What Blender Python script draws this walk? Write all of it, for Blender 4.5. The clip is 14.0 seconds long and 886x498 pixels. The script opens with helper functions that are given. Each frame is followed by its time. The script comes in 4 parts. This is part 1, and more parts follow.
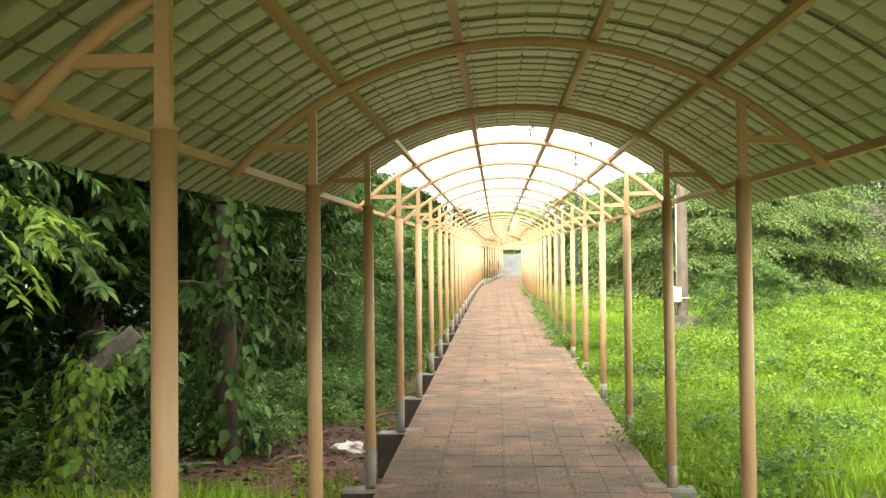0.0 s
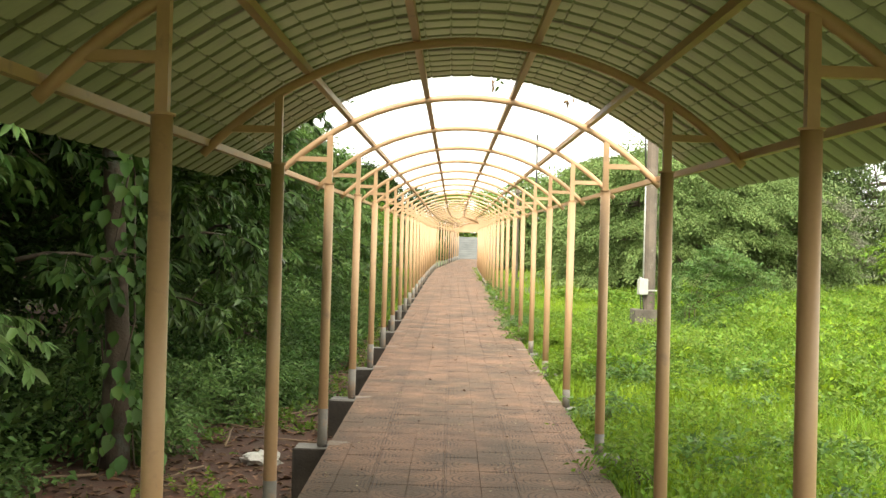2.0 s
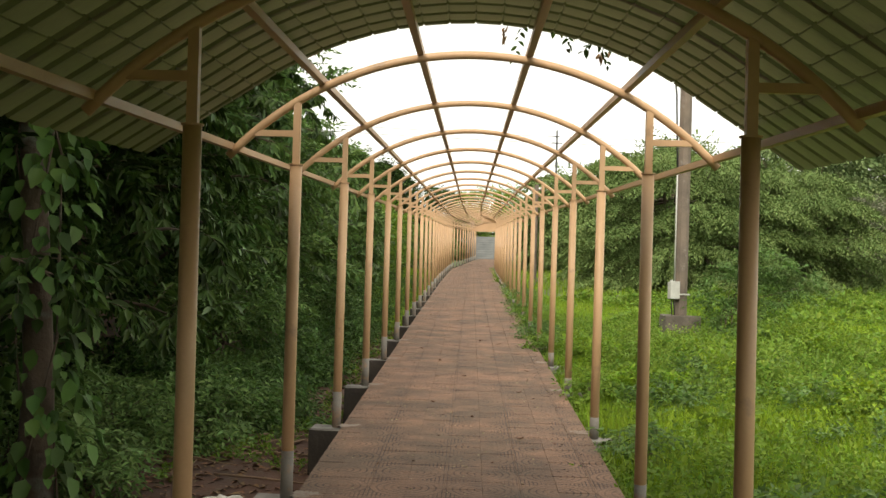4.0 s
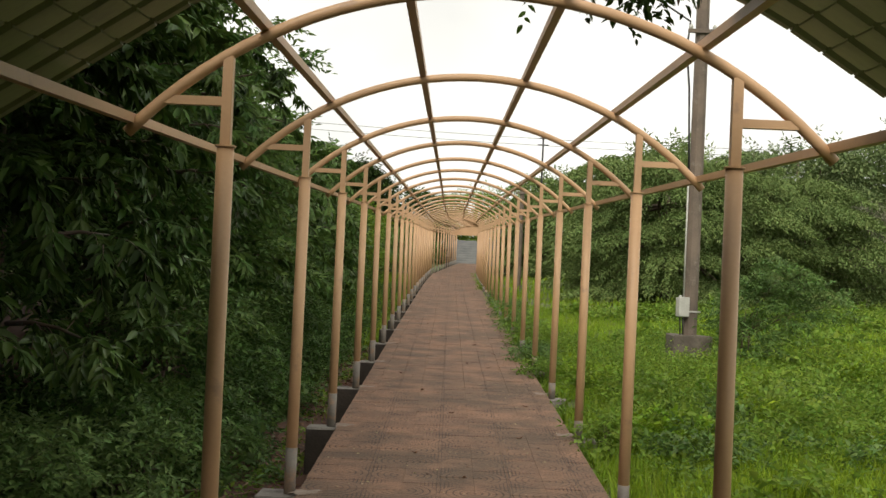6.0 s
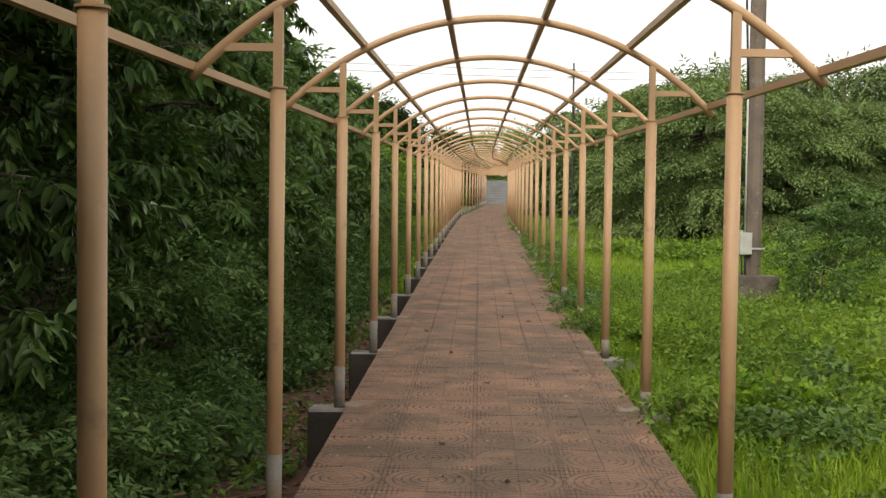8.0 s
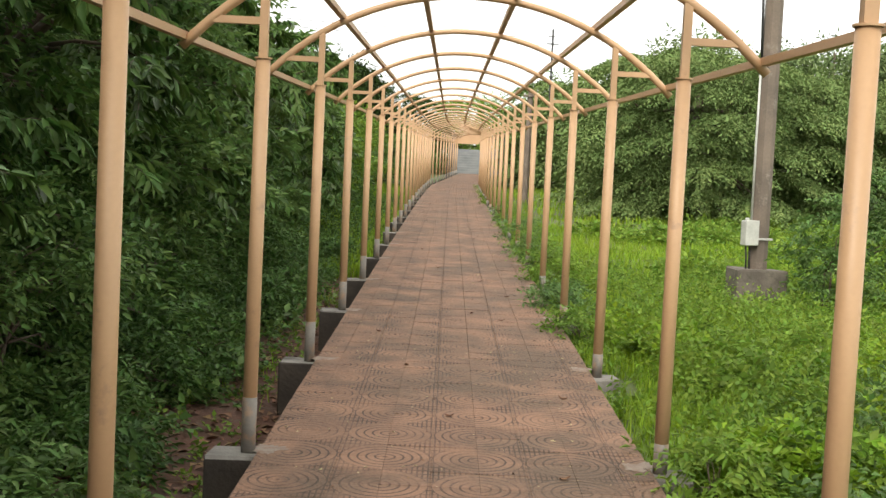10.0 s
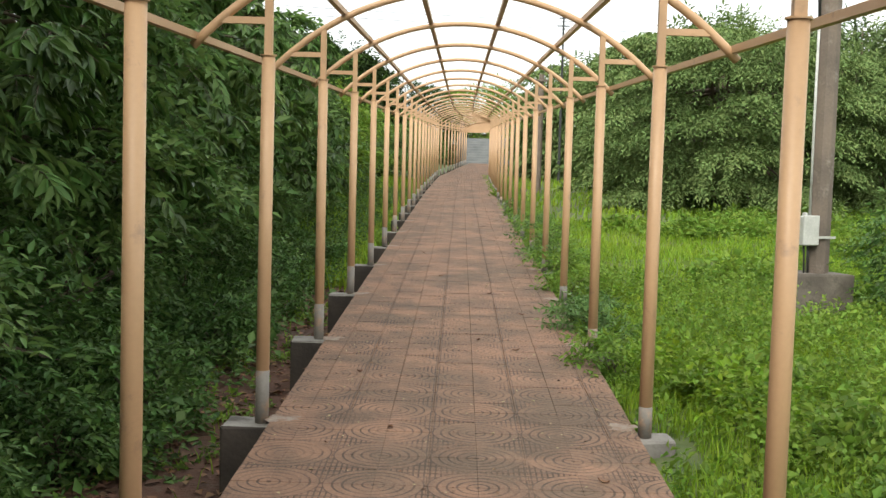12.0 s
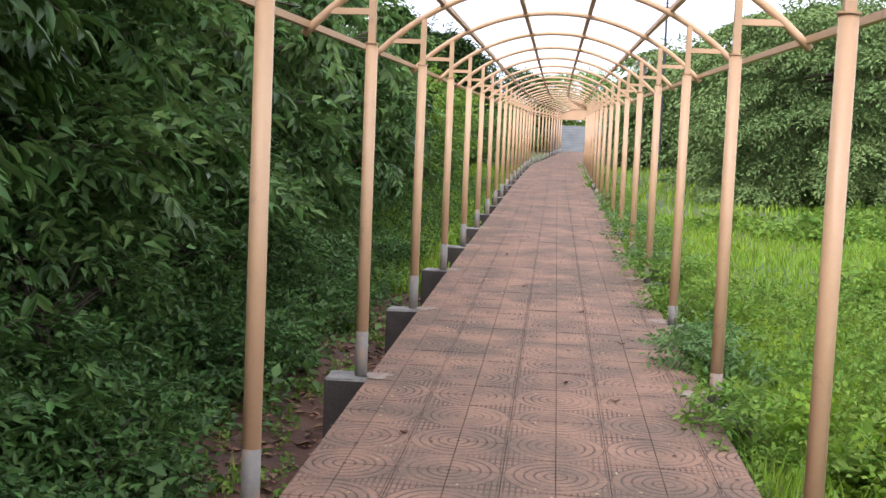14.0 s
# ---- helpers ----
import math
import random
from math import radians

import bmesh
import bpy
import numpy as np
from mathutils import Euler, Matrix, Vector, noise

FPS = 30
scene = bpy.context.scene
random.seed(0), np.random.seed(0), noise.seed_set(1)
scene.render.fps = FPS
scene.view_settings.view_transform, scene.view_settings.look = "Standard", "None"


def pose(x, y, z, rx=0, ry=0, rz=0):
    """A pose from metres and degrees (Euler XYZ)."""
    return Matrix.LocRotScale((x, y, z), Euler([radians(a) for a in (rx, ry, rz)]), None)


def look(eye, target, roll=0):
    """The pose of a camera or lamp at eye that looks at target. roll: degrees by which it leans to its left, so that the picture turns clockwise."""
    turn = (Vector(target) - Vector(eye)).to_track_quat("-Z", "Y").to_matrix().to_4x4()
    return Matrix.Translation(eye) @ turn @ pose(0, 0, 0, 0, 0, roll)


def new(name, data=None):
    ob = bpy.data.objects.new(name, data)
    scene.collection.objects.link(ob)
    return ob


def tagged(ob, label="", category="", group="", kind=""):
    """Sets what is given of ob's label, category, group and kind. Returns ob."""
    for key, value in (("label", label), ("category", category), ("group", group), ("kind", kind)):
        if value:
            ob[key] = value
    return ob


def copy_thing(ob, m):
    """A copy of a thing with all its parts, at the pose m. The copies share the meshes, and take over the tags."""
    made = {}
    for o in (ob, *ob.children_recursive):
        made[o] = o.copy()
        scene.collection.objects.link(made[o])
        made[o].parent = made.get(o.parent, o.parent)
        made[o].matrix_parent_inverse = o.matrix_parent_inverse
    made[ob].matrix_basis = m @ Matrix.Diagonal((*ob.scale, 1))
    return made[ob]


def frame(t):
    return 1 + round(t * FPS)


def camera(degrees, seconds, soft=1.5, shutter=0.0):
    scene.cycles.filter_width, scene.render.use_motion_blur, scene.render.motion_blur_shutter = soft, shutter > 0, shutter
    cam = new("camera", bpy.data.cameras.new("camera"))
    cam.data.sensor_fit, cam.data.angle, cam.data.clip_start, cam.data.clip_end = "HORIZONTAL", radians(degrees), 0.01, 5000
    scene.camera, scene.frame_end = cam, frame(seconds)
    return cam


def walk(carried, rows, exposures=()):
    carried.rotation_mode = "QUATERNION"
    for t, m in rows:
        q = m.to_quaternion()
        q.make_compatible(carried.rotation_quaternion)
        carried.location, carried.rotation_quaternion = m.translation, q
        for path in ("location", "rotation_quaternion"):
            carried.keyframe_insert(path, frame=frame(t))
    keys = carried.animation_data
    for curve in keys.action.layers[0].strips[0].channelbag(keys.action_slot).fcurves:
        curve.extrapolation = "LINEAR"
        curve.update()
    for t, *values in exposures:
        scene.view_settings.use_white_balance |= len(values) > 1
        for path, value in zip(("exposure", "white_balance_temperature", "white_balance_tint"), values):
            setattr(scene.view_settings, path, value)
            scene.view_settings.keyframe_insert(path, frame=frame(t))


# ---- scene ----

SLOPE = 0.0277          # the walkway climbs gently along +y
BAY = 2.5               # distance between the arches
HALF = 1.05             # posts stand this far from the middle
PATH_HALF = 0.985

cam = camera(42.2, 14.0)
PATH = [
    (0.0, (-0.153, -2.987, 1.531), (-0.2451, -0.9898, 1.5924), -0.53),
    (0.5, (-0.159, -2.571, 1.526), (-0.1871, -0.5747, 1.6415), 2.12),
    (1.0, (-0.122, -2.099, 1.516), (-0.1287, -0.1012, 1.6150), 1.11),
    (1.5, (-0.106, -1.623, 1.563), (-0.1527, 0.3732, 1.6747), 0.99),
    (2.0, (-0.102, -1.118, 1.559), (-0.1180, 0.8815, 1.5888), 1.57),
    (2.5, (-0.013, -0.625, 1.555), (-0.0614, 1.3746, 1.5793), 0.99),
    (3.0, (0.019, -0.180, 1.558), (-0.0293, 1.8195, 1.5883), 1.97),
    (5.5, (-0.074, 2.283, 1.670), (-0.1234, 4.2826, 1.6959), 1.08),
    (6.0, (-0.107, 2.831, 1.696), (-0.1188, 4.8311, 1.7303), 2.54),
    (6.5, (-0.067, 3.336, 1.671), (-0.0830, 5.3354, 1.7087), 1.34),
    (7.0, (-0.079, 3.795, 1.688), (-0.1499, 5.7934, 1.7172), 1.13),
    (7.5, (-0.127, 4.266, 1.687), (-0.1379, 6.2650, 1.6419), 1.66),
    (8.0, (-0.104, 4.750, 1.679), (-0.1658, 6.7482, 1.6111), 0.71),
    (8.5, (-0.127, 5.231, 1.673), (-0.2126, 7.2279, 1.6102), 1.88),
    (9.0, (-0.109, 5.767, 1.726), (-0.1154, 7.7632, 1.6010), 2.72),
    (11.5, (-0.038, 8.325, 1.772), (-0.0470, 10.3217, 1.6533), 2.51),
    (12.0, (0.001, 8.864, 1.798), (-0.0252, 10.8590, 1.6567), 1.58),
    (12.5, (-0.005, 9.374, 1.790), (-0.0176, 11.3698, 1.6674), 2.55),
    (13.0, (0.025, 9.862, 1.797), (0.0837, 11.8548, 1.6312), 1.80),
    (13.5, (0.068, 10.351, 1.835), (-0.0518, 12.3412, 1.6831), 0.60),
    (14.0, (0.049, 10.831, 1.825), (-0.1376, 12.8147, 1.6555), 2.40),
]
EXPOSURES = [(0.0, 2.4, 7300, 4), (1.5, 2.2, 7300, 4), (3.0, 1.5, 7400, 5), (5.5, 0.65, 7350, 9), (6.5, 0.55, 7150, 9), (7.5, 0.65, 7100, 10), (8.0, 0.72, 7200, 10), (8.5, 0.95, 7200, 10), (9.0, 1.33, 7050, 9), (11.5, 1.1, 6850, 8), (12.5, 1.28, 6300, 4), (13.0, 1.34, 5950, 6), (14.0, 1.46, 5900, 17)]
walk(cam, [(t, look(eye, target, roll)) for t, eye, target, roll in PATH], EXPOSURES)

# ---- sky and sun: bright overcast ----
SUN_ELEV, SUN_ROT = 43.0, 200.0
world = bpy.data.worlds.new("overcast_sky")
scene.world = world
world.use_nodes = True
wn, wl = world.node_tree.nodes, world.node_tree.links
wn.clear()
sky = wn.new("ShaderNodeTexSky")
sky.sky_type = "NISHITA"
sky.sun_disc = False
sky.sun_elevation = radians(SUN_ELEV)
sky.sun_rotation = radians(SUN_ROT)
sky.dust_density = 4.0
hsv = wn.new("ShaderNodeHueSaturation")
hsv.inputs["Saturation"].default_value = 0.12
wl.new(sky.outputs[0], hsv.inputs["Color"])
cloudmix = wn.new("ShaderNodeMix")
cloudmix.data_type = "RGBA"
cloudmix.inputs[0].default_value = 0.7
wl.new(hsv.outputs[0], cloudmix.inputs[6])
cloudmix.inputs[7].default_value = (7.6, 8.0, 8.3, 1)
tc = wn.new("ShaderNodeTexCoord")
cloud = wn.new("ShaderNodeTexNoise")
cloud.inputs["Scale"].default_value = 2.6
cloud.inputs["Detail"].default_value = 5
wl.new(tc.outputs["Generated"], cloud.inputs["Vector"])
cr = wn.new("ShaderNodeMapRange")
cr.inputs[1].default_value, cr.inputs[2].default_value = 0.3, 0.7
cr.inputs[3].default_value, cr.inputs[4].default_value = 0.72, 1.12
wl.new(cloud.outputs[0], cr.inputs[0])
cm = wn.new("ShaderNodeVectorMath")
cm.operation = "SCALE"
wl.new(cloudmix.outputs[2], cm.inputs[0])
wl.new(cr.outputs[0], cm.inputs["Scale"])
bg = wn.new("ShaderNodeBackground")
bg.inputs["Strength"].default_value = 0.125
wl.new(cm.outputs[0], bg.inputs["Color"])
wout = wn.new("ShaderNodeOutputWorld")
wl.new(bg.outputs[0], wout.inputs[0])

sun_data = bpy.data.lights.new("sun", "SUN")
sun_data.energy = 1.2
sun_data.angle = radians(25)
sun_data.color = (1.0, 0.96, 0.9)
sun = new("sun", sun_data)
a = radians(SUN_ROT)
sun_dir = Vector((math.sin(a) * math.cos(radians(SUN_ELEV)), math.cos(a) * math.cos(radians(SUN_ELEV)), math.sin(radians(SUN_ELEV))))
sun.rotation_mode = "QUATERNION"
sun.rotation_quaternion = sun_dir.to_track_quat("Z", "Y")
sun.location = sun_dir * 60


# ---- materials ----
def material(name, colour, rough=0.7, second=None, scale=6.0, fine=60.0, bump=0.15, metal=0.0, spots=None, spot_scale=3.0, spot_amount=0.3, island=0.0, spec=0.5, translucent=0.0, obj_random=0.0, grain=0.18):
    """A surface with colour variation at two scales, spots and fine relief."""
    m = bpy.data.materials.new(name)
    m.use_nodes = True
    n, l = m.node_tree.nodes, m.node_tree.links
    p = n["Principled BSDF"]
    p.inputs["Roughness"].default_value = rough
    p.inputs["Metallic"].default_value = metal
    p.inputs["Specular IOR Level"].default_value = spec
    geo = n.new("ShaderNodeNewGeometry")
    big = n.new("ShaderNodeTexNoise")
    big.inputs["Scale"].default_value = scale
    big.inputs["Detail"].default_value = 4
    l.new(geo.outputs["Position"], big.inputs["Vector"])
    small = n.new("ShaderNodeTexNoise")
    small.inputs["Scale"].default_value = fine
    small.inputs["Detail"].default_value = 3
    l.new(geo.outputs["Position"], small.inputs["Vector"])
    second = second or tuple(c * 0.75 for c in colour)
    mix = n.new("ShaderNodeMix")
    mix.data_type = "RGBA"
    mix.inputs[6].default_value = (*colour, 1)
    mix.inputs[7].default_value = (*second, 1)
    ramp = n.new("ShaderNodeValToRGB")
    ramp.color_ramp.elements[0].position, ramp.color_ramp.elements[1].position = 0.35, 0.68
    l.new(big.outputs[0], ramp.inputs[0])
    l.new(ramp.outputs[0], mix.inputs[0])
    last = mix.outputs[2]
    if spots:
        sp = n.new("ShaderNodeTexNoise")
        sp.inputs["Scale"].default_value = spot_scale
        sp.inputs["Detail"].default_value = 6
        sp.inputs["Roughness"].default_value = 0.7
        l.new(geo.outputs["Position"], sp.inputs["Vector"])
        r2 = n.new("ShaderNodeValToRGB")
        r2.color_ramp.elements[0].position, r2.color_ramp.elements[1].position = 0.62 - spot_amount * 0.3, 0.72 - spot_amount * 0.2
        l.new(sp.outputs[0], r2.inputs[0])
        m2 = n.new("ShaderNodeMix")
        m2.data_type = "RGBA"
        l.new(r2.outputs[0], m2.inputs[0])
        l.new(last, m2.inputs[6])
        m2.inputs[7].default_value = (*spots, 1)
        last = m2.outputs[2]
    hs = n.new("ShaderNodeHueSaturation")
    l.new(last, hs.inputs["Color"])
    val = n.new("ShaderNodeMapRange")
    val.inputs[3].default_value, val.inputs[4].default_value = 1 - grain, 1 + grain
    l.new(small.outputs[0], val.inputs[0])
    last_val = val.outputs[0]
    rnd = None
    if island:
        rnd, amount = geo.outputs["Random Per Island"], island
    if obj_random:
        info = n.new("ShaderNodeObjectInfo")
        rnd, amount = info.outputs["Random"], obj_random
    if rnd:
        rr = n.new("ShaderNodeMapRange")
        rr.inputs[3].default_value, rr.inputs[4].default_value = 1 - amount, 1 + amount
        l.new(rnd, rr.inputs[0])
        mul = n.new("ShaderNodeMath")
        mul.operation = "MULTIPLY"
        l.new(last_val, mul.inputs[0])
        l.new(rr.outputs[0], mul.inputs[1])
        last_val = mul.outputs[0]
        if island:
            hr = n.new("ShaderNodeMapRange")
            hr.inputs[3].default_value, hr.inputs[4].default_value = 0.485, 0.52
            fr = n.new("ShaderNodeMath")
            fr.operation = "FRACT"
            m7 = n.new("ShaderNodeMath")
            m7.operation = "MULTIPLY"
            m7.inputs[1].default_value = 7.31
            l.new(rnd, m7.inputs[0])
            l.new(m7.outputs[0], fr.inputs[0])
            l.new(fr.outputs[0], hr.inputs[0])
            l.new(hr.outputs[0], hs.inputs["Hue"])
    l.new(last_val, hs.inputs["Value"])
    l.new(hs.outputs[0], p.inputs["Base Color"])
    if bump:
        b = n.new("ShaderNodeBump")
        b.inputs["Strength"].default_value = bump
        b.inputs["Distance"].default_value = 0.01
        l.new(small.outputs[0], b.inputs["Height"])
        l.new(b.outputs[0], p.inputs["Normal"])
    if translucent:
        tr = n.new("ShaderNodeBsdfTranslucent")
        l.new(hs.outputs[0], tr.inputs["Color"])
        ms = n.new("ShaderNodeMixShader")
        ms.inputs[0].default_value = translucent
        l.new(p.outputs[0], ms.inputs[1])
        l.new(tr.outputs[0], ms.inputs[2])
        l.new(ms.outputs[0], n["Material Output"].inputs[0])
    return m


def tile_material():
    """Pinkish cement tiles; four of them make a ring pattern pressed into the face, hatched between the rings."""
    m = material("cement_tile", (0.27, 0.153, 0.1), 0.82, (0.185, 0.108, 0.074), 2.2, 70, 0.7, spots=(0.142, 0.094, 0.064), spot_scale=1.1, spot_amount=0.6, obj_random=0.09, spec=0.3, grain=0.42)
    n, l = m.node_tree.nodes, m.node_tree.links
    p = n["Principled BSDF"]
    geo = n.new("ShaderNodeNewGeometry")
    sep = n.new("ShaderNodeSeparateXYZ")
    l.new(geo.outputs["Position"], sep.inputs[0])

    def mth(op, x, y=None):
        k = n.new("ShaderNodeMath")
        k.operation = op
        for i, v in enumerate((x, y)):
            if v is None:
                continue
            if isinstance(v, (int, float)):
                k.inputs[i].default_value = v
            else:
                l.new(v, k.inputs[i])
        return k.outputs[0]

    px, py = sep.outputs[0], sep.outputs[1]
    u = mth("SUBTRACT", mth("FRACT", mth("MULTIPLY", mth("ADD", px, 9.433), 2.1459)), 0.5)
    v = mth("SUBTRACT", mth("FRACT", mth("MULTIPLY", mth("ADD", py, 32.174), 2.139)), 0.5)
    r = mth("MULTIPLY", mth("SQRT", mth("ADD", mth("MULTIPLY", u, u), mth("MULTIPLY", v, v))), 0.4667)
    ring = mth("LESS_THAN", mth("FRACT", mth("MULTIPLY", r, 22.5)), 0.24)
    hatch = mth("LESS_THAN", mth("FRACT", mth("MULTIPLY", px, 38.6)), 0.32)
    hatch2 = mth("LESS_THAN", mth("FRACT", mth("MULTIPLY", py, 16.0)), 0.2)
    hatch = mth("MAXIMUM", hatch, hatch2)
    inside = mth("LESS_THAN", r, 0.229)
    groove = mth("ADD", mth("MULTIPLY", inside, ring), mth("MULTIPLY", mth("SUBTRACT", 1.0, inside), hatch))
    wear = n.new("ShaderNodeTexNoise")
    wear.inputs["Scale"].default_value = 5.0
    wear.inputs["Detail"].default_value = 5
    l.new(geo.outputs["Position"], wear.inputs["Vector"])
    wr = n.new("ShaderNodeMapRange")
    wr.inputs[1].default_value, wr.inputs[2].default_value = 0.35, 0.6
    l.new(wear.outputs[0], wr.inputs[0])
    depth = mth("MULTIPLY", groove, mth("ADD", mth("MULTIPLY", wr.outputs[0], 0.75), 0.25))
    b = n.new("ShaderNodeBump")
    b.invert = True
    b.inputs["Strength"].default_value = 0.9
    b.inputs["Distance"].default_value = 0.012
    l.new(depth, b.inputs["Height"])
    old = p.inputs["Normal"].links[0].from_socket
    l.new(old, b.inputs["Normal"])
    l.new(b.outputs[0], p.inputs["Normal"])
    base = p.inputs["Base Color"].links[0].from_socket
    dirt = n.new("ShaderNodeMix")
    dirt.data_type = "RGBA"
    l.new(mth("MULTIPLY", depth, 0.82), dirt.inputs[0])
    l.new(base, dirt.inputs[6])
    dirt.inputs[7].default_value = (0.05, 0.035, 0.028, 1)
    l.new(dirt.outputs[2], p.inputs["Base Color"])
    return m


PAINT = material("peach_paint", (0.51, 0.315, 0.175), 0.48, (0.465, 0.285, 0.158), 1.4, 60, 0.04, spots=(0.36, 0.225, 0.14), spot_scale=5, spot_amount=0.05, grain=0.06)
BARE = material("bare_grey_steel", (0.2, 0.178, 0.152), 0.7, (0.155, 0.138, 0.12), 6, 60, 0.15, spots=(0.27, 0.18, 0.12), spot_scale=9, spot_amount=0.4)
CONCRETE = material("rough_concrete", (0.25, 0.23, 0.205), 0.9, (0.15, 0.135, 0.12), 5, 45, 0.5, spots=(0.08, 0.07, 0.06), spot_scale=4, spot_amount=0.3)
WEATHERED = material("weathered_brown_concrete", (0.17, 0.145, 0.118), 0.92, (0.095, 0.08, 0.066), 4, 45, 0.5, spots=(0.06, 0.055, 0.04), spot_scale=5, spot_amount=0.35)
DARK_CONCRETE = material("dark_brown_concrete", (0.052, 0.04, 0.031), 0.9, (0.03, 0.024, 0.019), 5, 45, 0.5)
TILE = tile_material()
GROUT = material("dark_joint_mortar", (0.11, 0.07, 0.05), 0.95, (0.09, 0.06, 0.045), 4, 60, 0.3)
SHEET = material("olive_green_sheet", (0.126, 0.136, 0.05), 0.42, (0.11, 0.12, 0.044), 1.2, 25, 0.04, spots=(0.095, 0.096, 0.045), spot_scale=3, spot_amount=0.12, translucent=0.16)
SOIL = material("grass_soil", (0.075, 0.11, 0.028), 0.95, (0.10, 0.085, 0.04), 0.7, 18, 0.6, spots=(0.05, 0.085, 0.02), spot_scale=2.2, spot_amount=0.5)
RED_SOIL = material("red_leaf_litter", (0.105, 0.045, 0.026), 0.95, (0.062, 0.03, 0.02), 2.5, 35, 0.8, spots=(0.09, 0.06, 0.04), spot_scale=9, spot_amount=0.3)
BARK = material("brown_bark", (0.13, 0.09, 0.065), 0.95, (0.08, 0.06, 0.045), 5, 40, 0.8, spots=(0.16, 0.16, 0.13), spot_scale=4, spot_amount=0.2)
GREY_BARK = material("grey_bark", (0.24, 0.21, 0.18), 0.95, None, 5, 40, 0.7)
# dark green, lowered further to hold the deep shade of the hollow thicket
LEAF_DARK = material("dark_shade_leaf", (0.034, 0.062, 0.011), 0.6, (0.022, 0.043, 0.009), 1.1, 9, 0, island=0.6, spec=0.12, translucent=0.1)
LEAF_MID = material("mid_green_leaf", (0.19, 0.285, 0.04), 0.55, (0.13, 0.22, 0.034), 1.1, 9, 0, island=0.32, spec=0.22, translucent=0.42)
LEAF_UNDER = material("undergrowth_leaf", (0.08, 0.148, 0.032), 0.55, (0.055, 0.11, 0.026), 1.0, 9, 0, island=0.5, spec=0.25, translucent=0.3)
LEAF_FOOT = material("low_bush_leaf", (0.135, 0.22, 0.058), 0.5, (0.095, 0.17, 0.045), 1.0, 9, 0, island=0.4, spec=0.3, translucent=0.38)
# green brightened to make up for light missing under the thicket
LEAF_BRIGHTENED = material("brightened_low_leaf", (0.175, 0.275, 0.085), 0.5, (0.125, 0.21, 0.062), 1.0, 9, 0, island=0.4, spec=0.25, translucent=0.38)
LEAF_GLOSSY = material("glossy_drooping_leaf", (0.085, 0.15, 0.03), 0.4, (0.052, 0.1, 0.02), 0.9, 9, 0, island=0.5, spec=0.4, translucent=0.16)
LEAF_GREY = material("grey_green_leaf", (0.21, 0.215, 0.15), 0.7, (0.17, 0.175, 0.12), 0.8, 9, 0, island=0.3, spec=0.1, translucent=0.3)
TWIG = material("dry_twig", (0.26, 0.17, 0.11), 0.9, None, 7, 60, 0.3)
LEAF_PALE = material("pale_green_leaf", (0.175, 0.24, 0.082), 0.6, (0.125, 0.182, 0.06), 0.5, 9, 0, island=0.17, spec=0.08, translucent=0.16)
LEAF_OLIVE = material("dull_olive_leaf", (0.145, 0.195, 0.078), 0.65, (0.11, 0.155, 0.062), 0.6, 9, 0, island=0.18, spec=0.08, translucent=0.14)
GRASS = material("grass_blade", (0.235, 0.335, 0.026), 0.5, (0.16, 0.27, 0.022), 0.45, 9, 0, island=0.35, spec=0.2, translucent=0.4)
POLE_METAL = material("weathered_grey_pole", (0.175, 0.135, 0.105), 0.85, (0.115, 0.092, 0.074), 3, 40, 0.4, spots=(0.22, 0.185, 0.155), spot_scale=5, spot_amount=0.2)
WHITE_BOX = material("off_white_metal", (0.5, 0.5, 0.46), 0.5, (0.4, 0.4, 0.37), 8, 60, 0.05)
DRY_LEAF = material("dry_fallen_leaf", (0.13, 0.058, 0.03), 0.8, (0.19, 0.105, 0.052), 3, 30, 0.1, island=0.5)
YELLOW_LEAF = material("yellow_fallen_leaf", (0.45, 0.36, 0.19), 0.7, None, 8, 30, 0.1, island=0.2)
MORTAR = material("pale_mortar_smear", (0.27, 0.225, 0.185), 0.9, (0.21, 0.155, 0.12), 14, 70, 0.4, spots=(0.21, 0.13, 0.09), spot_scale=22, spot_amount=0.45)
MUD = material("dark_mud_crumbs", (0.10, 0.065, 0.045), 0.95, None, 9, 60, 0.5)
CLOTH = material("dirty_white_plastic", (0.58, 0.55, 0.5), 0.6, (0.36, 0.33, 0.29), 9, 50, 0.2)
WIRE = material("black_cable", (0.03, 0.03, 0.03), 0.6, None, 8, 60, 0)
GREY_STONE = material("pale_grey_stone", (0.19, 0.195, 0.19), 0.9, (0.14, 0.145, 0.145), 1.5, 30, 0.4)


# ---- helpers for building ----
def floor_z(y):
    """Height of the paving: a steady climb, a little gentler far ahead."""
    y = max(-30.0, min(y, 84.0))
    return SLOPE * y - 0.0031 * max(0.0, y - 22.0)


def mid_x(y):
    """The middle line: straight, then turning to the right far ahead."""
    if y < 36:
        return 0.0
    if y < 56.3:
        return 0.14 * ((y - 36) / 20.3) ** 2
    return 0.14 + 0.051 * (y - 56.3)


def mesh(name, verts, faces, mat, smooth=False):
    me = bpy.data.meshes.new(name)
    me.from_pydata(verts, [], faces)
    if smooth:
        me.shade_smooth()
    me.materials.append(mat)
    me.update()
    return me


def part(name, me, parent, label="", m=None):
    ob = new(name, me)
    ob.parent = parent
    if m is not None:
        ob.matrix_basis = m
    if label:
        tagged(ob, label)
    return ob


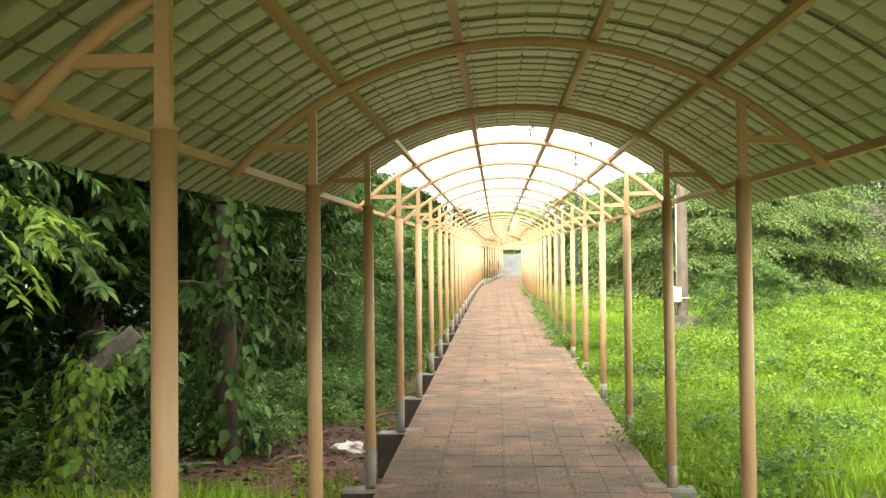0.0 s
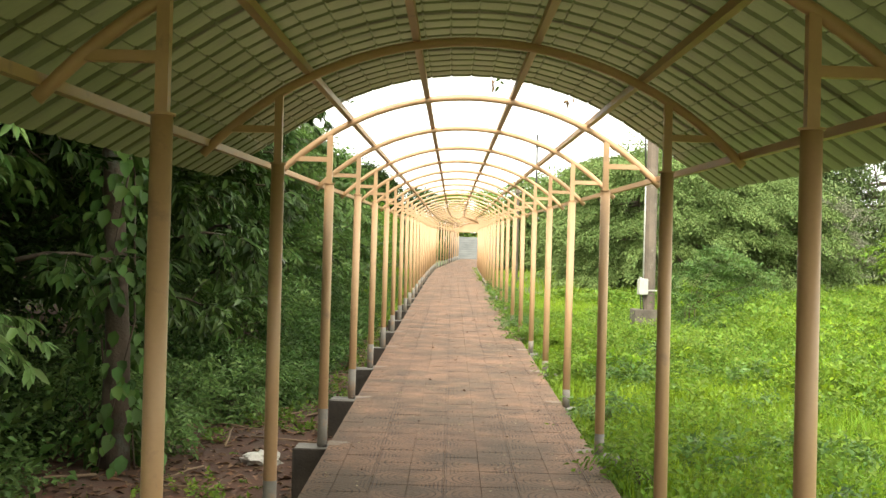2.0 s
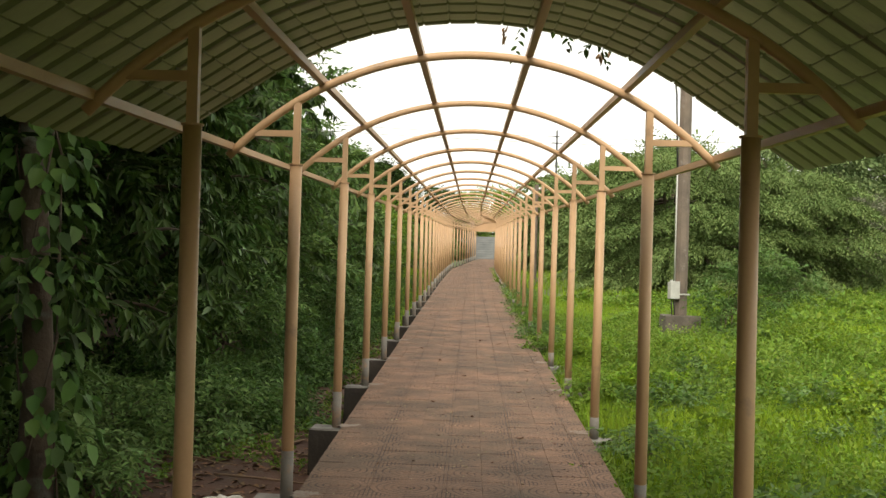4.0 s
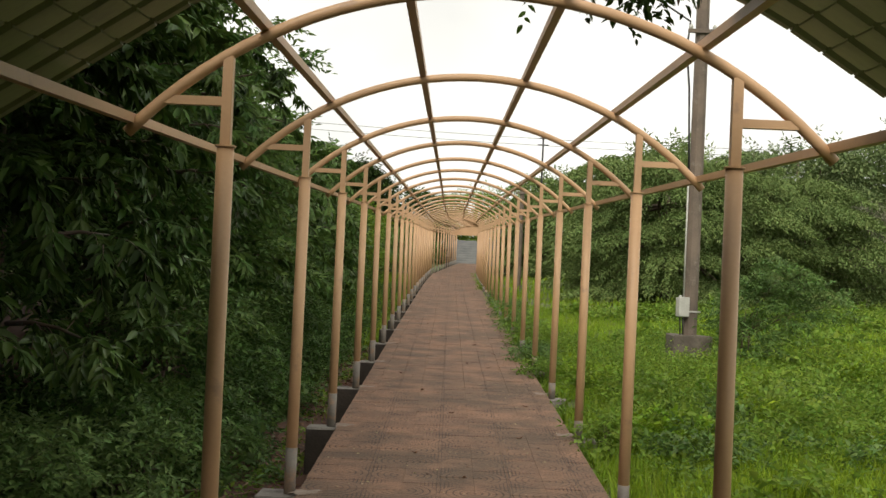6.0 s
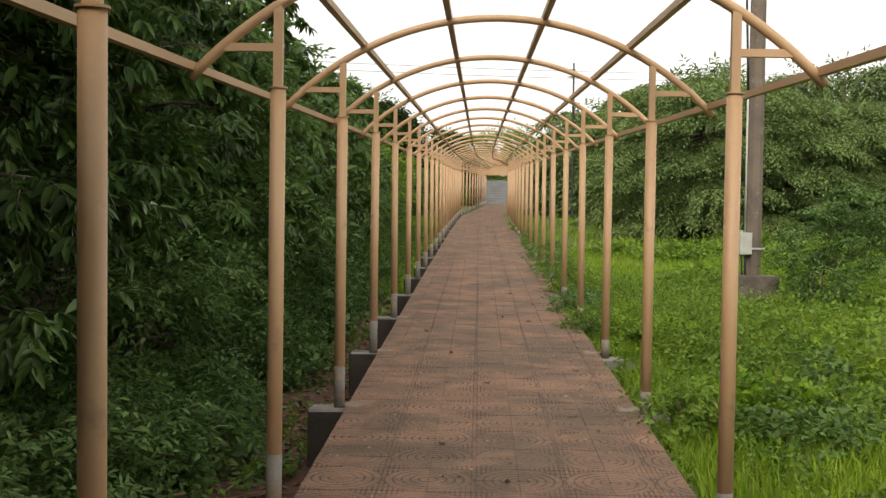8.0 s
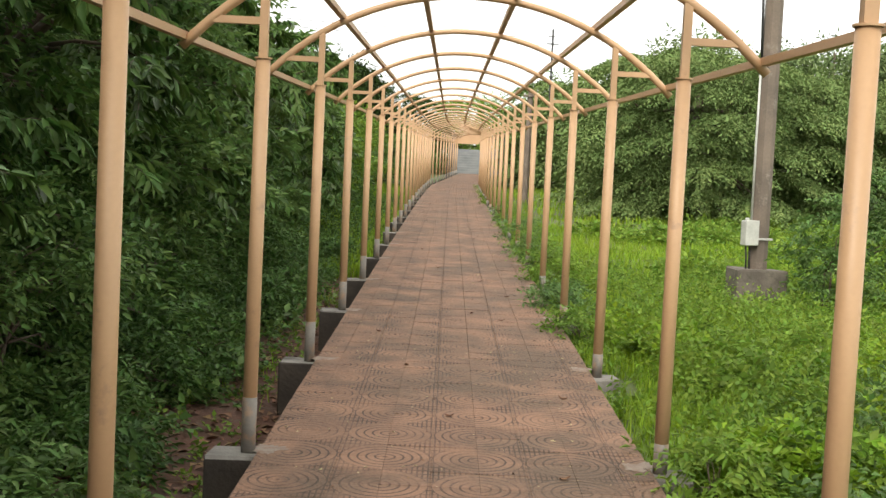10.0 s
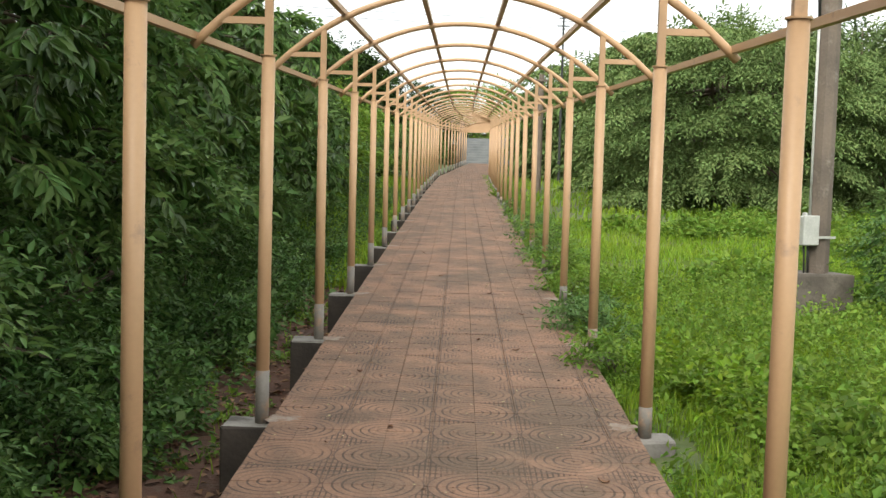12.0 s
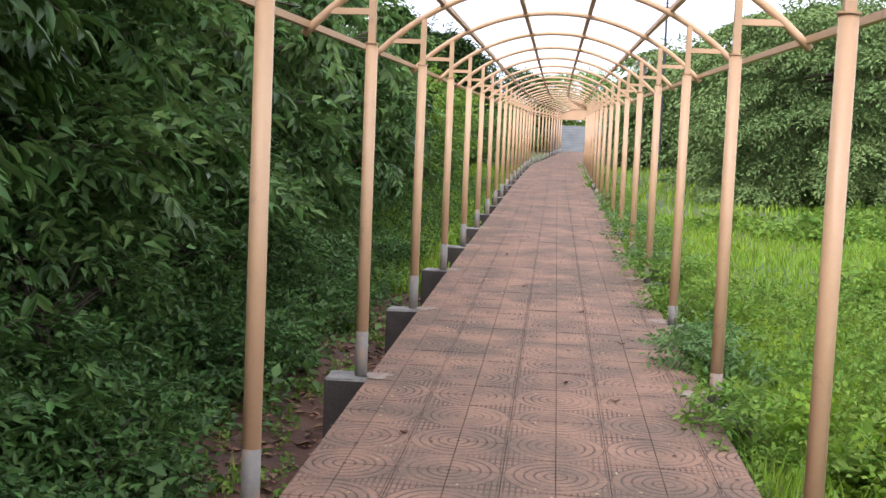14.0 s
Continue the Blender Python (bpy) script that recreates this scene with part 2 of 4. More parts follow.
def tube(points, radii, sides=10, cap=True):
    """Verts and faces of a tube along points."""
    pts = [Vector(p) for p in points]
    if isinstance(radii, (int, float)):
        radii = [radii] * len(pts)
    verts, faces = [], []
    ref = None
    for i, p in enumerate(pts):
        d = (pts[min(i + 1, len(pts) - 1)] - pts[max(i - 1, 0)]).normalized()
        if ref is None:
            ref = Vector((0, 0, 1)) if abs(d.z) < 0.9 else Vector((1, 0, 0))
        s = d.cross(ref).normalized()
        u = s.cross(d).normalized()
        ref = u
        for k in range(sides):
            ang = 2 * math.pi * (k + 0.5) / sides
            verts.append(p + radii[i] * (math.cos(ang) * s + math.sin(ang) * u))
    for i in range(len(pts) - 1):
        for k in range(sides):
            a0, b0 = i * sides + k, i * sides + (k + 1) % sides
            faces.append((a0, b0, b0 + sides, a0 + sides))
    if cap:
        faces.append(tuple(range(sides - 1, -1, -1)))
        faces.append(tuple(range(len(verts) - sides, len(verts))))
    return verts, faces


def box(x0, x1, y0, y1, z0, z1, bevel=0.0, jitter=0.0, seed=0):
    """Verts and faces of a box with chamfered edges."""
    bm = bmesh.new()
    bmesh.ops.create_cube(bm, size=1)
    for v in bm.verts:
        v.co = Vector(((x0 + x1) / 2 + v.co.x * (x1 - x0), (y0 + y1) / 2 + v.co.y * (y1 - y0), (z0 + z1) / 2 + v.co.z * (z1 - z0)))
    if bevel:
        bmesh.ops.bevel(bm, geom=list(bm.edges), offset=bevel, segments=1, affect="EDGES")
    rng = random.Random(seed)
    verts = [v.co + Vector([rng.uniform(-jitter, jitter) for _ in range(3)]) for v in bm.verts]
    bm.verts.index_update()
    faces = [tuple(v.index for v in f.verts) for f in bm.faces]
    bm.free()
    return verts, faces


def join(*chunks):
    verts, faces = [], []
    for v, f in chunks:
        o = len(verts)
        verts += list(v)
        faces += [tuple(i + o for i in q) for q in f]
    return verts, faces


def unit(v):
    return v / np.maximum(np.linalg.norm(v, axis=1, keepdims=True), 1e-9)


def fast_mesh(name, verts, tris, mat):
    me = bpy.data.meshes.new(name)
    me.vertices.add(len(verts))
    me.vertices.foreach_set("co", verts.astype(np.float32).ravel())
    me.loops.add(tris.size)
    me.loops.foreach_set("vertex_index", tris.astype(np.int32).ravel())
    me.polygons.add(len(tris))
    me.polygons.foreach_set("loop_start", np.arange(0, tris.size, 3, dtype=np.int32))
    me.polygons.foreach_set("loop_total", np.full(len(tris), 3, dtype=np.int32))
    me.materials.append(mat)
    me.update(calc_edges=True)
    return me


def leaves(base, way, up, length, width, rng, fine=False):
    """Folded four-sided leaves: base points, directions, rough normals, sizes."""
    side = unit(np.cross(way, up))
    nrm = unit(np.cross(side, way))
    n = len(base)
    L, W = length[:, None], width[:, None]
    droop = rng.uniform(0.05, 0.3, (n, 1)) * L
    if fine:
        low = base + way * L * 0.28 + nrm * W * 0.04
        high = base + way * L * 0.62 - nrm * droop * 0.3
        tip = base + way * L - nrm * droop
        v = np.stack([base, low + side * W * 0.44 + nrm * W * 0.14, high + side * W * 0.4 + nrm * W * 0.12, tip, high - side * W * 0.4 + nrm * W * 0.12, low - side * W * 0.44 + nrm * W * 0.14], 1).reshape(-1, 3)
        i = np.arange(n)[:, None] * 6
        t = np.concatenate([i + np.array([[0, 1, 2]]), i + np.array([[0, 2, 3]]), i + np.array([[0, 3, 4]]), i + np.array([[0, 4, 5]])], 1).reshape(-1, 3)
        return v, t
    mid = base + way * L * 0.42 + nrm * W * 0.05
    tip = base + way * L - nrm * droop
    v = np.stack([base, mid + side * W * 0.5 + nrm * W * 0.18, tip, mid - side * W * 0.5 + nrm * W * 0.18], 1).reshape(-1, 3)
    i = np.arange(n)[:, None] * 4
    t = np.concatenate([i + np.array([[0, 1, 2]]), i + np.array([[0, 2, 3]])], 1).reshape(-1, 3)
    return v, t


def sprays(centres, ways, length, per, leaf, rng, aspect=0.42, spread=0.9, fine=False):
    """Twigs with leaflets on both sides; returns verts and tris."""
    n = len(centres)
    t = np.linspace(0.12, 1.0, per)[None, :, None]
    ways = unit(ways)
    sag = np.array([0, 0, -1.0])[None, None, :] * (t ** 2) * 0.35
    base = centres[:, None, :] + (ways[:, None, :] * t + sag) * length[:, None, None]
    up = unit(np.array([[0, 0, 1.0]]) + rng.normal(0, 0.35, (n, 3)))
    side = unit(np.cross(ways, up))
    sign = np.where(np.arange(per) % 2 == 0, 1.0, -1.0)[None, :, None]
    d = ways[:, None, :] * 0.55 + side[:, None, :] * sign * spread + np.array([0, 0, -0.25])
    d[:, -1, :] = ways
    d = d + rng.normal(0, 0.22, d.shape)
    base = base.reshape(-1, 3)
    d = unit(d.reshape(-1, 3))
    upn = np.repeat(up, per, 0) + rng.normal(0, 0.25, (n * per, 3))
    ln = leaf * rng.uniform(0.6, 1.25, n * per)
    return leaves(base, d, upn, ln, ln * aspect, rng, fine)


def merge(chunks):
    vs, ts, o = [], [], 0
    for v, t in chunks:
        vs.append(v)
        ts.append(t + o)
        o += len(v)
    return np.concatenate(vs), np.concatenate(ts)


# ---- the ground ----
def bumps(x, y, s, seed=0.0):
    return noise.noise(Vector((x / s, y / s, seed)))


def ground_z(x, y):
    d = x - mid_x(y)
    base = floor_z(y)
    if d < 0:
        k = min(1.0, max(0.0, (-d - 2.4) / 3.0))
        z = base - 0.40 + 0.25 * k
        if y < 6.5:
            z += 0.42 * min(1.0, (6.5 - y) / 2.5) * min(1.0, max(0.0, (-d - 1.1) / 0.8))
        z += 0.04 * bumps(x, y, 0.8) + 0.05 * bumps(x, y, 2.3, 3.0)
    else:
        k = min(1.0, max(0.0, (d - 1.0) / 2.0))
        z = base - 0.13 + 0.03 * k + 0.03 * bumps(x, y, 0.9) + 0.10 * k * bumps(x, y, 4.0, 5.0)
    if abs(d) < 1.0:
        z = min(z, base - 0.15)
    far = max(0.0, math.hypot(x, y - 20) - 70)
    return z + 0.03 * min(far, 200.0) * (1 if y > 0 else 0.3)


def build_ground():
    xs = sorted(set([round(-9 + 0.3 * i, 3) for i in range(70)] + [-600, -300, -160, -90, -60, -45, -35, -28, -22, -18, -15, -13, -11, -10] + [13, 14, 16, 18, 21, 24, 28, 33, 40, 50, 65, 90, 160, 300, 600]))
    ys = sorted(set([round(-6 + 0.4 * i, 3) for i in range(110)] + [-600, -250, -120, -60, -40, -30, -20, -14, -10, -8] + [40, 42, 44, 47, 50, 54, 58, 62, 67, 72, 78, 84, 90, 100, 115, 140, 200, 350, 700]))
    verts = [(x, y, ground_z(x, y)) for y in ys for x in xs]
    w = len(xs)
    faces, mats = [], []
    for j in range(len(ys) - 1):
        for i in range(w - 1):
            faces.append((j * w + i, j * w + i + 1, (j + 1) * w + i + 1, (j + 1) * w + i))
            cx, cy = (xs[i] + xs[i + 1]) / 2, (ys[j] + ys[j + 1]) / 2
            edge = 0.5 * bumps(cx, cy, 1.2, 9.0)
            mats.append(1 if -9 < cx < -0.9 and 2.5 + 2 * edge < cy < 45 else 0)
    me = mesh("ground", verts, faces, SOIL, True)
    me.materials.append(RED_SOIL)
    me.polygons.foreach_set("material_index", mats)
    tagged(new("ground", me), "grassy ground with a strip of bare red soil and litter", "ground", kind="structure")


build_ground()


# ---- the walkway ----
def build_path():
    ys = [-12 + 2.0 * i for i in range(48)] + [84.0]
    ring = []
    verts, faces = [], []
    for y in ys:
        x, z = mid_x(y), floor_z(y)
        verts += [(x - PATH_HALF, y, z - 0.5), (x - PATH_HALF, y, z - 0.022), (x + PATH_HALF, y, z - 0.022), (x + PATH_HALF, y, z - 0.5)]
    for j in range(len(ys) - 1):
        for k in range(3):
            faces.append((j * 4 + k, j * 4 + k + 1, j * 4 + k + 5, j * 4 + k + 4))
    faces += [(0, 3, 2, 1), tuple(len(verts) - 4 + i for i in range(4))]
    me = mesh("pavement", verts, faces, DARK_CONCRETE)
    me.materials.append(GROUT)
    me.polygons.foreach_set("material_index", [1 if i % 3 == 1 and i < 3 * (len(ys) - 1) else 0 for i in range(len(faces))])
    return tagged(new("pavement", me), "raised walkway slab paved with pinkish patterned cement tiles", "walkway", kind="structure")


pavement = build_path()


def tube_square(points, half):
    return tube(points, half * 1.414, 4)


# arch of the frames, in the frame's own coordinates: z from the floor
ARC_R, ARC_TOP, TIP = 2.0, 2.622, 1.46
COLLAR = 1.945


def arc_z(x, r=ARC_R):
    return ARC_TOP - ARC_R + math.sqrt(r * r - x * x)


def build_frame():
    """One steel frame: two round posts, square uprights, outriggers and a bent tube."""
    root = new("arch_frame")
    pv, pf = tube([(0, 0, -0.03), (0, 0, COLLAR)], 0.0362, 20)
    post = mesh("post", pv, pf, PAINT, True)
    sv, sf = tube([(0, 0, -0.04), (0, 0, 0.13)], 0.037, 20)
    foot_short = mesh("bare_foot", sv, sf, BARE, True)
    sv, sf = tube([(0, 0, -0.04), (0, 0, 0.262)], 0.037, 20)
    foot = mesh("bare_foot", sv, sf, BARE, True)
    cv, cf = tube([(0, 0, COLLAR), (0, 0, COLLAR + 0.007)], 0.044, 20)
    capm = mesh("collar", cv, cf, PAINT)
    uv, uf = tube_square([(0, 0, COLLAR + 0.005), (0, 0, arc_z(HALF) - 0.01)], 0.021)
    upm = mesh("upright", uv, uf, PAINT)
    zb = COLLAR + 0.185
    xb = math.sqrt(ARC_R ** 2 - (zb - (ARC_TOP - ARC_R)) ** 2)
    for s in (-1, 1):
        po = part("post", post, root, m=pose(s * HALF, 0, 0))
        part("bare_foot", foot if s < 0 else foot_short, po, "bare grey steel foot of the post")
        part("collar", capm, po)
        part("upright", upm, root, m=pose(s * HALF, 0, 0))
        bv, bf = tube_square([(s * (HALF + 0.018), 0, zb), (s * (xb - 0.01), 0, zb)], 0.018)
        part("outrigger", mesh("outrigger", bv, bf, PAINT), root)
    a0 = math.asin(TIP / ARC_R)
    pts = [(ARC_R * math.sin(a0 * (k / 16 - 1)), 0, ARC_TOP - ARC_R + ARC_R * math.cos(a0 * (k / 16 - 1))) for k in range(33)]
    av, af = tube(pts, 0.0245, 12)
    me = mesh("arch", av, af, PAINT, True)
    part("arch", me, root)
    return tagged(root, "peach-painted steel frame with two posts and a curved top tube", "walkway frame", "frames along the walkway")


FIRST, LAST = -2, 32
arch_frame = build_frame()
rng_f = random.Random(4)
for i in range(FIRST, LAST + 1):
    y = i * BAY
    turn = -math.degrees(math.atan((mid_x(y + 1) - mid_x(y - 1)) / 2))
    m = pose(mid_x(y), y, floor_z(y), 0, rng_f.uniform(-0.25, 0.25), turn)
    if i < 2:
        m = m @ Matrix.Diagonal((0.988, 1, 1, 1))
    if i == FIRST:
        arch_frame.matrix_basis = m
    else:
        copy_thing(arch_frame, m)

# footings
rng_b = random.Random(9)
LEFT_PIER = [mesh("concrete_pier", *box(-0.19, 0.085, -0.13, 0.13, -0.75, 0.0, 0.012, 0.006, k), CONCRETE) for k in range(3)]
# upward faces keep the pale concrete, every other face takes the dark one
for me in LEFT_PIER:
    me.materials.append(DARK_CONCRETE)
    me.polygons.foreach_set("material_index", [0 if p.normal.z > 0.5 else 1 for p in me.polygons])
RIGHT_PIER = [mesh("concrete_footing", *box(-0.09, 0.14, -0.11, 0.11, -0.5, 0.0, 0.012, 0.006, k + 7), CONCRETE) for k in range(3)]
PATCH = []
for k in range(4):
    ring = []
    for j in range(48):
        a = 2 * math.pi * j / 48
        q = 0.62 + 0.55 * noise.noise(Vector((math.cos(a) * 1.7, math.sin(a) * 1.7, 5.3 * k))) + 0.25 * noise.noise(Vector((math.cos(a) * 6, math.sin(a) * 6, 2.1 * k)))
        ring.append((0.14 * q * math.cos(a), 0.12 * q * math.sin(a), 0))
    PATCH.append(mesh("mortar_patch", [(0, 0, 0)] + ring, [(0, j + 1, (j + 1) % 48 + 1) for j in range(48)], MORTAR))
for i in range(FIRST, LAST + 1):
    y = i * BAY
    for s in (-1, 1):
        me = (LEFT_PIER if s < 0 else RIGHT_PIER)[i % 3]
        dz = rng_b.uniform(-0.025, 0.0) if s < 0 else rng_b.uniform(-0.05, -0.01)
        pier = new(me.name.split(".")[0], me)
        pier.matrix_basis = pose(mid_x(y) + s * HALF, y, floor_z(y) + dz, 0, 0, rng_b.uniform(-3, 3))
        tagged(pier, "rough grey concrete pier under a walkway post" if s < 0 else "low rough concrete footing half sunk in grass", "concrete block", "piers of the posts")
        p = new("mortar_patch", PATCH[(2 * i + s) % 4])
        p.matrix_basis = pose(mid_x(y) + s * 0.93, y + rng_b.uniform(-0.04, 0.04), floor_z(y) + 0.003, math.degrees(math.atan(SLOPE)), 0, rng_b.uniform(0, 40))
        tagged(p, "pale smear of mortar on the paving by a post", "mortar patch", "mortar smears beside the posts")

# purlins on top of the arches
for x, rise in ((-1.43, 0.025), (-0.9, 0.04), (-0.322, 0.04), (0.322, 0.04), (0.9, 0.04), (1.43, 0.025)):
    pts = []
    for y in [-5.4] + list(range(-4, 82, 2)):
        pts.append((mid_x(y) + x, y, floor_z(y) + arc_z(x, ARC_R) + rise))
    pv, pf = tube_square(pts, 0.0195)
    tagged(new("purlin", mesh("purlin", pv, pf, PAINT)), "long peach-painted square steel purlin lying on the arches", "purlin", "purlins of the walkway")


# roof sheets
def sheet_mesh():
    """One bent, ribbed and stepped roofing sheet, 1.15 m along the walk."""
    r = ARC_R + 0.08
    s_total = 1.96
    steps = 14
    prof = []
    for k in range(-steps, steps + 1):
        s = s_total * k / steps
        a1 = 0.55
        ang = s / r
        if abs(ang) <= a1:
            x, z = r * math.sin(ang), ARC_TOP - ARC_R + r * math.cos(ang)
        else:
            e = (abs(ang) - a1) * r
            sg = 1 if ang > 0 else -1
            x = sg * (r * math.sin(a1) + e * math.cos(0.575))
            z = ARC_TOP - ARC_R + r * math.cos(a1) - e * math.sin(0.575)
        prof.append((x, z))
    w = 0.23
    cut = (0.0, 0.25, 0.5, 0.74, 0.77, 0.87, 0.97)
    rise = (0.0, -0.0015, -0.0015, 0.0, 0.024, 0.026, 0.024)
    ycols = [w * (q + c) for q in range(5) for c in cut] + [5 * w, 5 * w + 0.03]
    shape = [r for q in range(5) for r in rise] + [0.0, -0.004]
    verts, faces, rows = [], [], []
    for k, (x, z) in enumerate(prof):
        a, b = prof[max(k - 1, 0)], prof[min(k + 1, len(prof) - 1)]
        d = Vector((b[0] - a[0], b[1] - a[1])).normalized()
        lip = 0.007 if abs(x) < 1.5 else 0.0
        for ds, dz in ((-0.006, 0.0), (-0.003, lip), (0.003, lip), (0.006, 0.0)):
            rows.append([(x + d.x * ds - d.y * (dz + r), y, z + d.y * ds + d.x * (dz + r)) for y, r in zip(ycols, shape)])
    rows = rows[3:-3]
    for row in rows:
        verts += row
    n = len(ycols)
    for i in range(len(rows) - 1):
        for j in range(n - 1):
            faces.append((i * n + j, i * n + j + 1, (i + 1) * n + j + 1, (i + 1) * n + j))
    return mesh("roof_sheet", verts, faces, SHEET)


sheet = sheet_mesh()
for i in range(9):
    y = -3.4 + 1.15 * i
    ob = new("roof_sheet", sheet)
    ob.matrix_basis = pose(0, y, SLOPE * y, math.degrees(math.atan(SLOPE)))
    tagged(ob, "bent olive-green tile-profile metal roofing sheet over the walkway", "roof sheet", "sheets of the curved roof")



# gable plate closing the far end of the arches
gy = LAST * BAY + 0.03
gv = [(x, dy, z) for dy in (0.0, 0.012) for x, z in [(-1.4, COLLAR + 0.02), (1.4, COLLAR + 0.02)] + [(1.4 - 2.8 * k / 12, arc_z(1.4 - 2.8 * k / 12)) for k in range(13)]]
gn = 15
gf = [tuple(range(gn)), tuple(range(2 * gn - 1, gn - 1, -1))] + [(k, (k + 1) % gn, gn + (k + 1) % gn, gn + k) for k in range(gn)]
gable = new("gable_plate", mesh("gable_plate", gv, gf, PAINT))
gable.matrix_basis = pose(mid_x(gy), gy, floor_z(gy), 0, 0, -3.4)
tagged(gable, "peach-painted plate filling the arch at the walkway's end", "gable plate")


# ---- steps beyond the walkway ----
def build_steps():
    root = new("stone_steps")
    y0 = 84.0
    root.matrix_basis = pose(mid_x(y0), y0, floor_z(y0) - 0.05, 0, 0, -3.4)
    for k in range(10):
        v, f = box(-1.6, 1.6, 0.34 * k, 0.34 * k + 0.9, 0.175 * k - 0.4, 0.175 * (k + 1), 0.015, 0.004, k)
        part("step", mesh("step", v, f, GREY_STONE), root)
    for s in (-1, 1):
        v, f = box(s * 1.75 - 0.14, s * 1.75 + 0.14, -0.2, 5.0, -0.5, 0.5, 0.02)
        v = [Vector((p[0], p[1], p[2] + max(0, p[1]) * 0.5)) for p in v]
        part("side_wall", mesh("side_wall", v, f, DARK_CONCRETE), root)
    tagged(root, "flight of pale grey stone steps climbing beyond the walkway", "steps")


build_steps()


# ---- utility poles ----
def build_pole(x, y, h, half, bar_z, label):
    root = new("utility_pole")
    root.matrix_basis = pose(x, y, ground_z(x, y) - 0.1)
    v, f = tube([(0, 0, 0), (0.01, 0, h * 0.35), (0.015, 0, h * 0.7), (0.03, 0, h)], [half * 1.32, half * 1.25, half * 1.15, half], 8)
    part("shaft", mesh("shaft", v, f, POLE_METAL), root)
    v, f = box(-0.22, 0.22, -half - 0.05, -half, bar_z - 0.03, bar_z + 0.03, 0.005)
    bar = part("crossbar", mesh("crossbar", v, f, POLE_METAL), root)
    for bx in (-0.18, 0.18):
        v, f = tube([(bx, -half - 0.025, bar_z + 0.02), (bx, -half - 0.025, bar_z + 0.06), (bx, -half - 0.025, bar_z + 0.1)], [0.02, 0.035, 0.015], 8)
        part("insulator", mesh("insulator", v, f, WHITE_BOX), bar)
    return tagged(root, label, "utility pole")


POLE_X, POLE_Y = 3.59, 20.35
build_pole(POLE_X, POLE_Y, 9.5, 0.085, 5.1, "tall weathered grey utility pole set in a concrete block")
build_pole(2.5, 46.0, 3.9, 0.085, 3.7, "slim grey utility pole near the walkway's end")
blk = new("pole_block", mesh("pole_block", *box(-0.28, 0.31, -0.24, 0.24, -0.5, 0.27, 0.02, 0.012, 3), WEATHERED))
blk.matrix_basis = pose(POLE_X - 0.02, POLE_Y, 0.585, 0, 0, 6)
tagged(blk, "weathered concrete block around the foot of the pole", "concrete block")


def build_meter_box():
    root = new("meter_box")
    root.matrix_basis = pose(3.45, 20.26, 1.13, 0, 0, 14)
    part("case", mesh("case", *box(-0.08, 0.08, -0.06, 0.06, 0, 0.29, 0.008), WHITE_BOX), root)
    part("lid", mesh("lid", *box(-0.086, 0.086, -0.078, -0.058, 0.005, 0.298, 0.006), WHITE_BOX), root)
    part("hood", mesh("hood", *box(-0.05, -0.02, -0.03, 0.03, 0.285, 0.325, 0.005), WHITE_BOX), root)
    for k in (-0.035, 0.01):
        v, f = tube([(k, 0, 0.01), (k + 0.01, 0, -0.12), (k + 0.03, 0.02, -0.33)], 0.011, 7)
        part("cable", mesh("cable", v, f, WIRE, True), root, "black cable running down into the block")
    v, f = box(0.07, 0.16, -0.015, 0.03, 0.13, 0.165, 0.003)
    part("bracket", mesh("bracket", v, f, WIRE), root)
    v, f = box(0.06, 0.27, -0.075, -0.068, 0.07, 0.095, 0.002)
    part("strap", mesh("strap", v, f, WHITE_BOX), root, "pale metal strap round the pole")
    tagged(root, "small off-white metal meter box strapped to the pole", "meter box")


build_meter_box()
v, f = tube([(3.465, 20.26, 1.38), (3.467, 20.27, 2.4), (3.47, 20.27, 3.3)], 0.013, 8)
tagged(new("conduit", mesh("conduit", v, f, WHITE_BOX, True)), "pale conduit running up the pole from the meter box", "conduit")
v, f = tube([(3.47, 20.27, 3.28), (3.45, 20.27, 3.9), (3.42, 20.25, 4.6), (3.36, 20.25, 5.2), (3.4, 20.25, 5.62), (2.9, 20.3, 5.95), (-0.5, 20.2, 8.0), (-4.6, 20.0, 10.5)], 0.016, 6)
tagged(new("service_cable", mesh("service_cable", v, f, WIRE, True)), "thin dark service cable running down the utility pole", "cable")
v, f = join(tube([(0, 0, 0), (0, 0, 6.9)], [0.06, 0.04], 8), tube([(-0.25, 0, 6.3), (0.25, 0, 6.3)], 0.025, 6), tube([(-0.18, 0, 6.6), (0.1, 0, 6.6)], 0.025, 6))
mast = new("mast", mesh("mast", v, f, WIRE))
mast.matrix_basis = pose(3.85, 54.0, ground_z(3.85, 54.0) - 0.2)
tagged(mast, "thin dark mast with two short crossbars above the trees", "mast")
for dz in (0.0, 0.35):
    pts = [(-14 + 4 * k, 60 + 0.5 * k, 8.3 + dz + 0.015 * (k - 5) ** 2) for k in range(11)]
    v, f = tube(pts, 0.012, 5)
    tagged(new("overhead_wire", mesh("overhead_wire", v, f, WIRE)), "thin overhead wire strung past the far trees", "wire", "overhead wires")


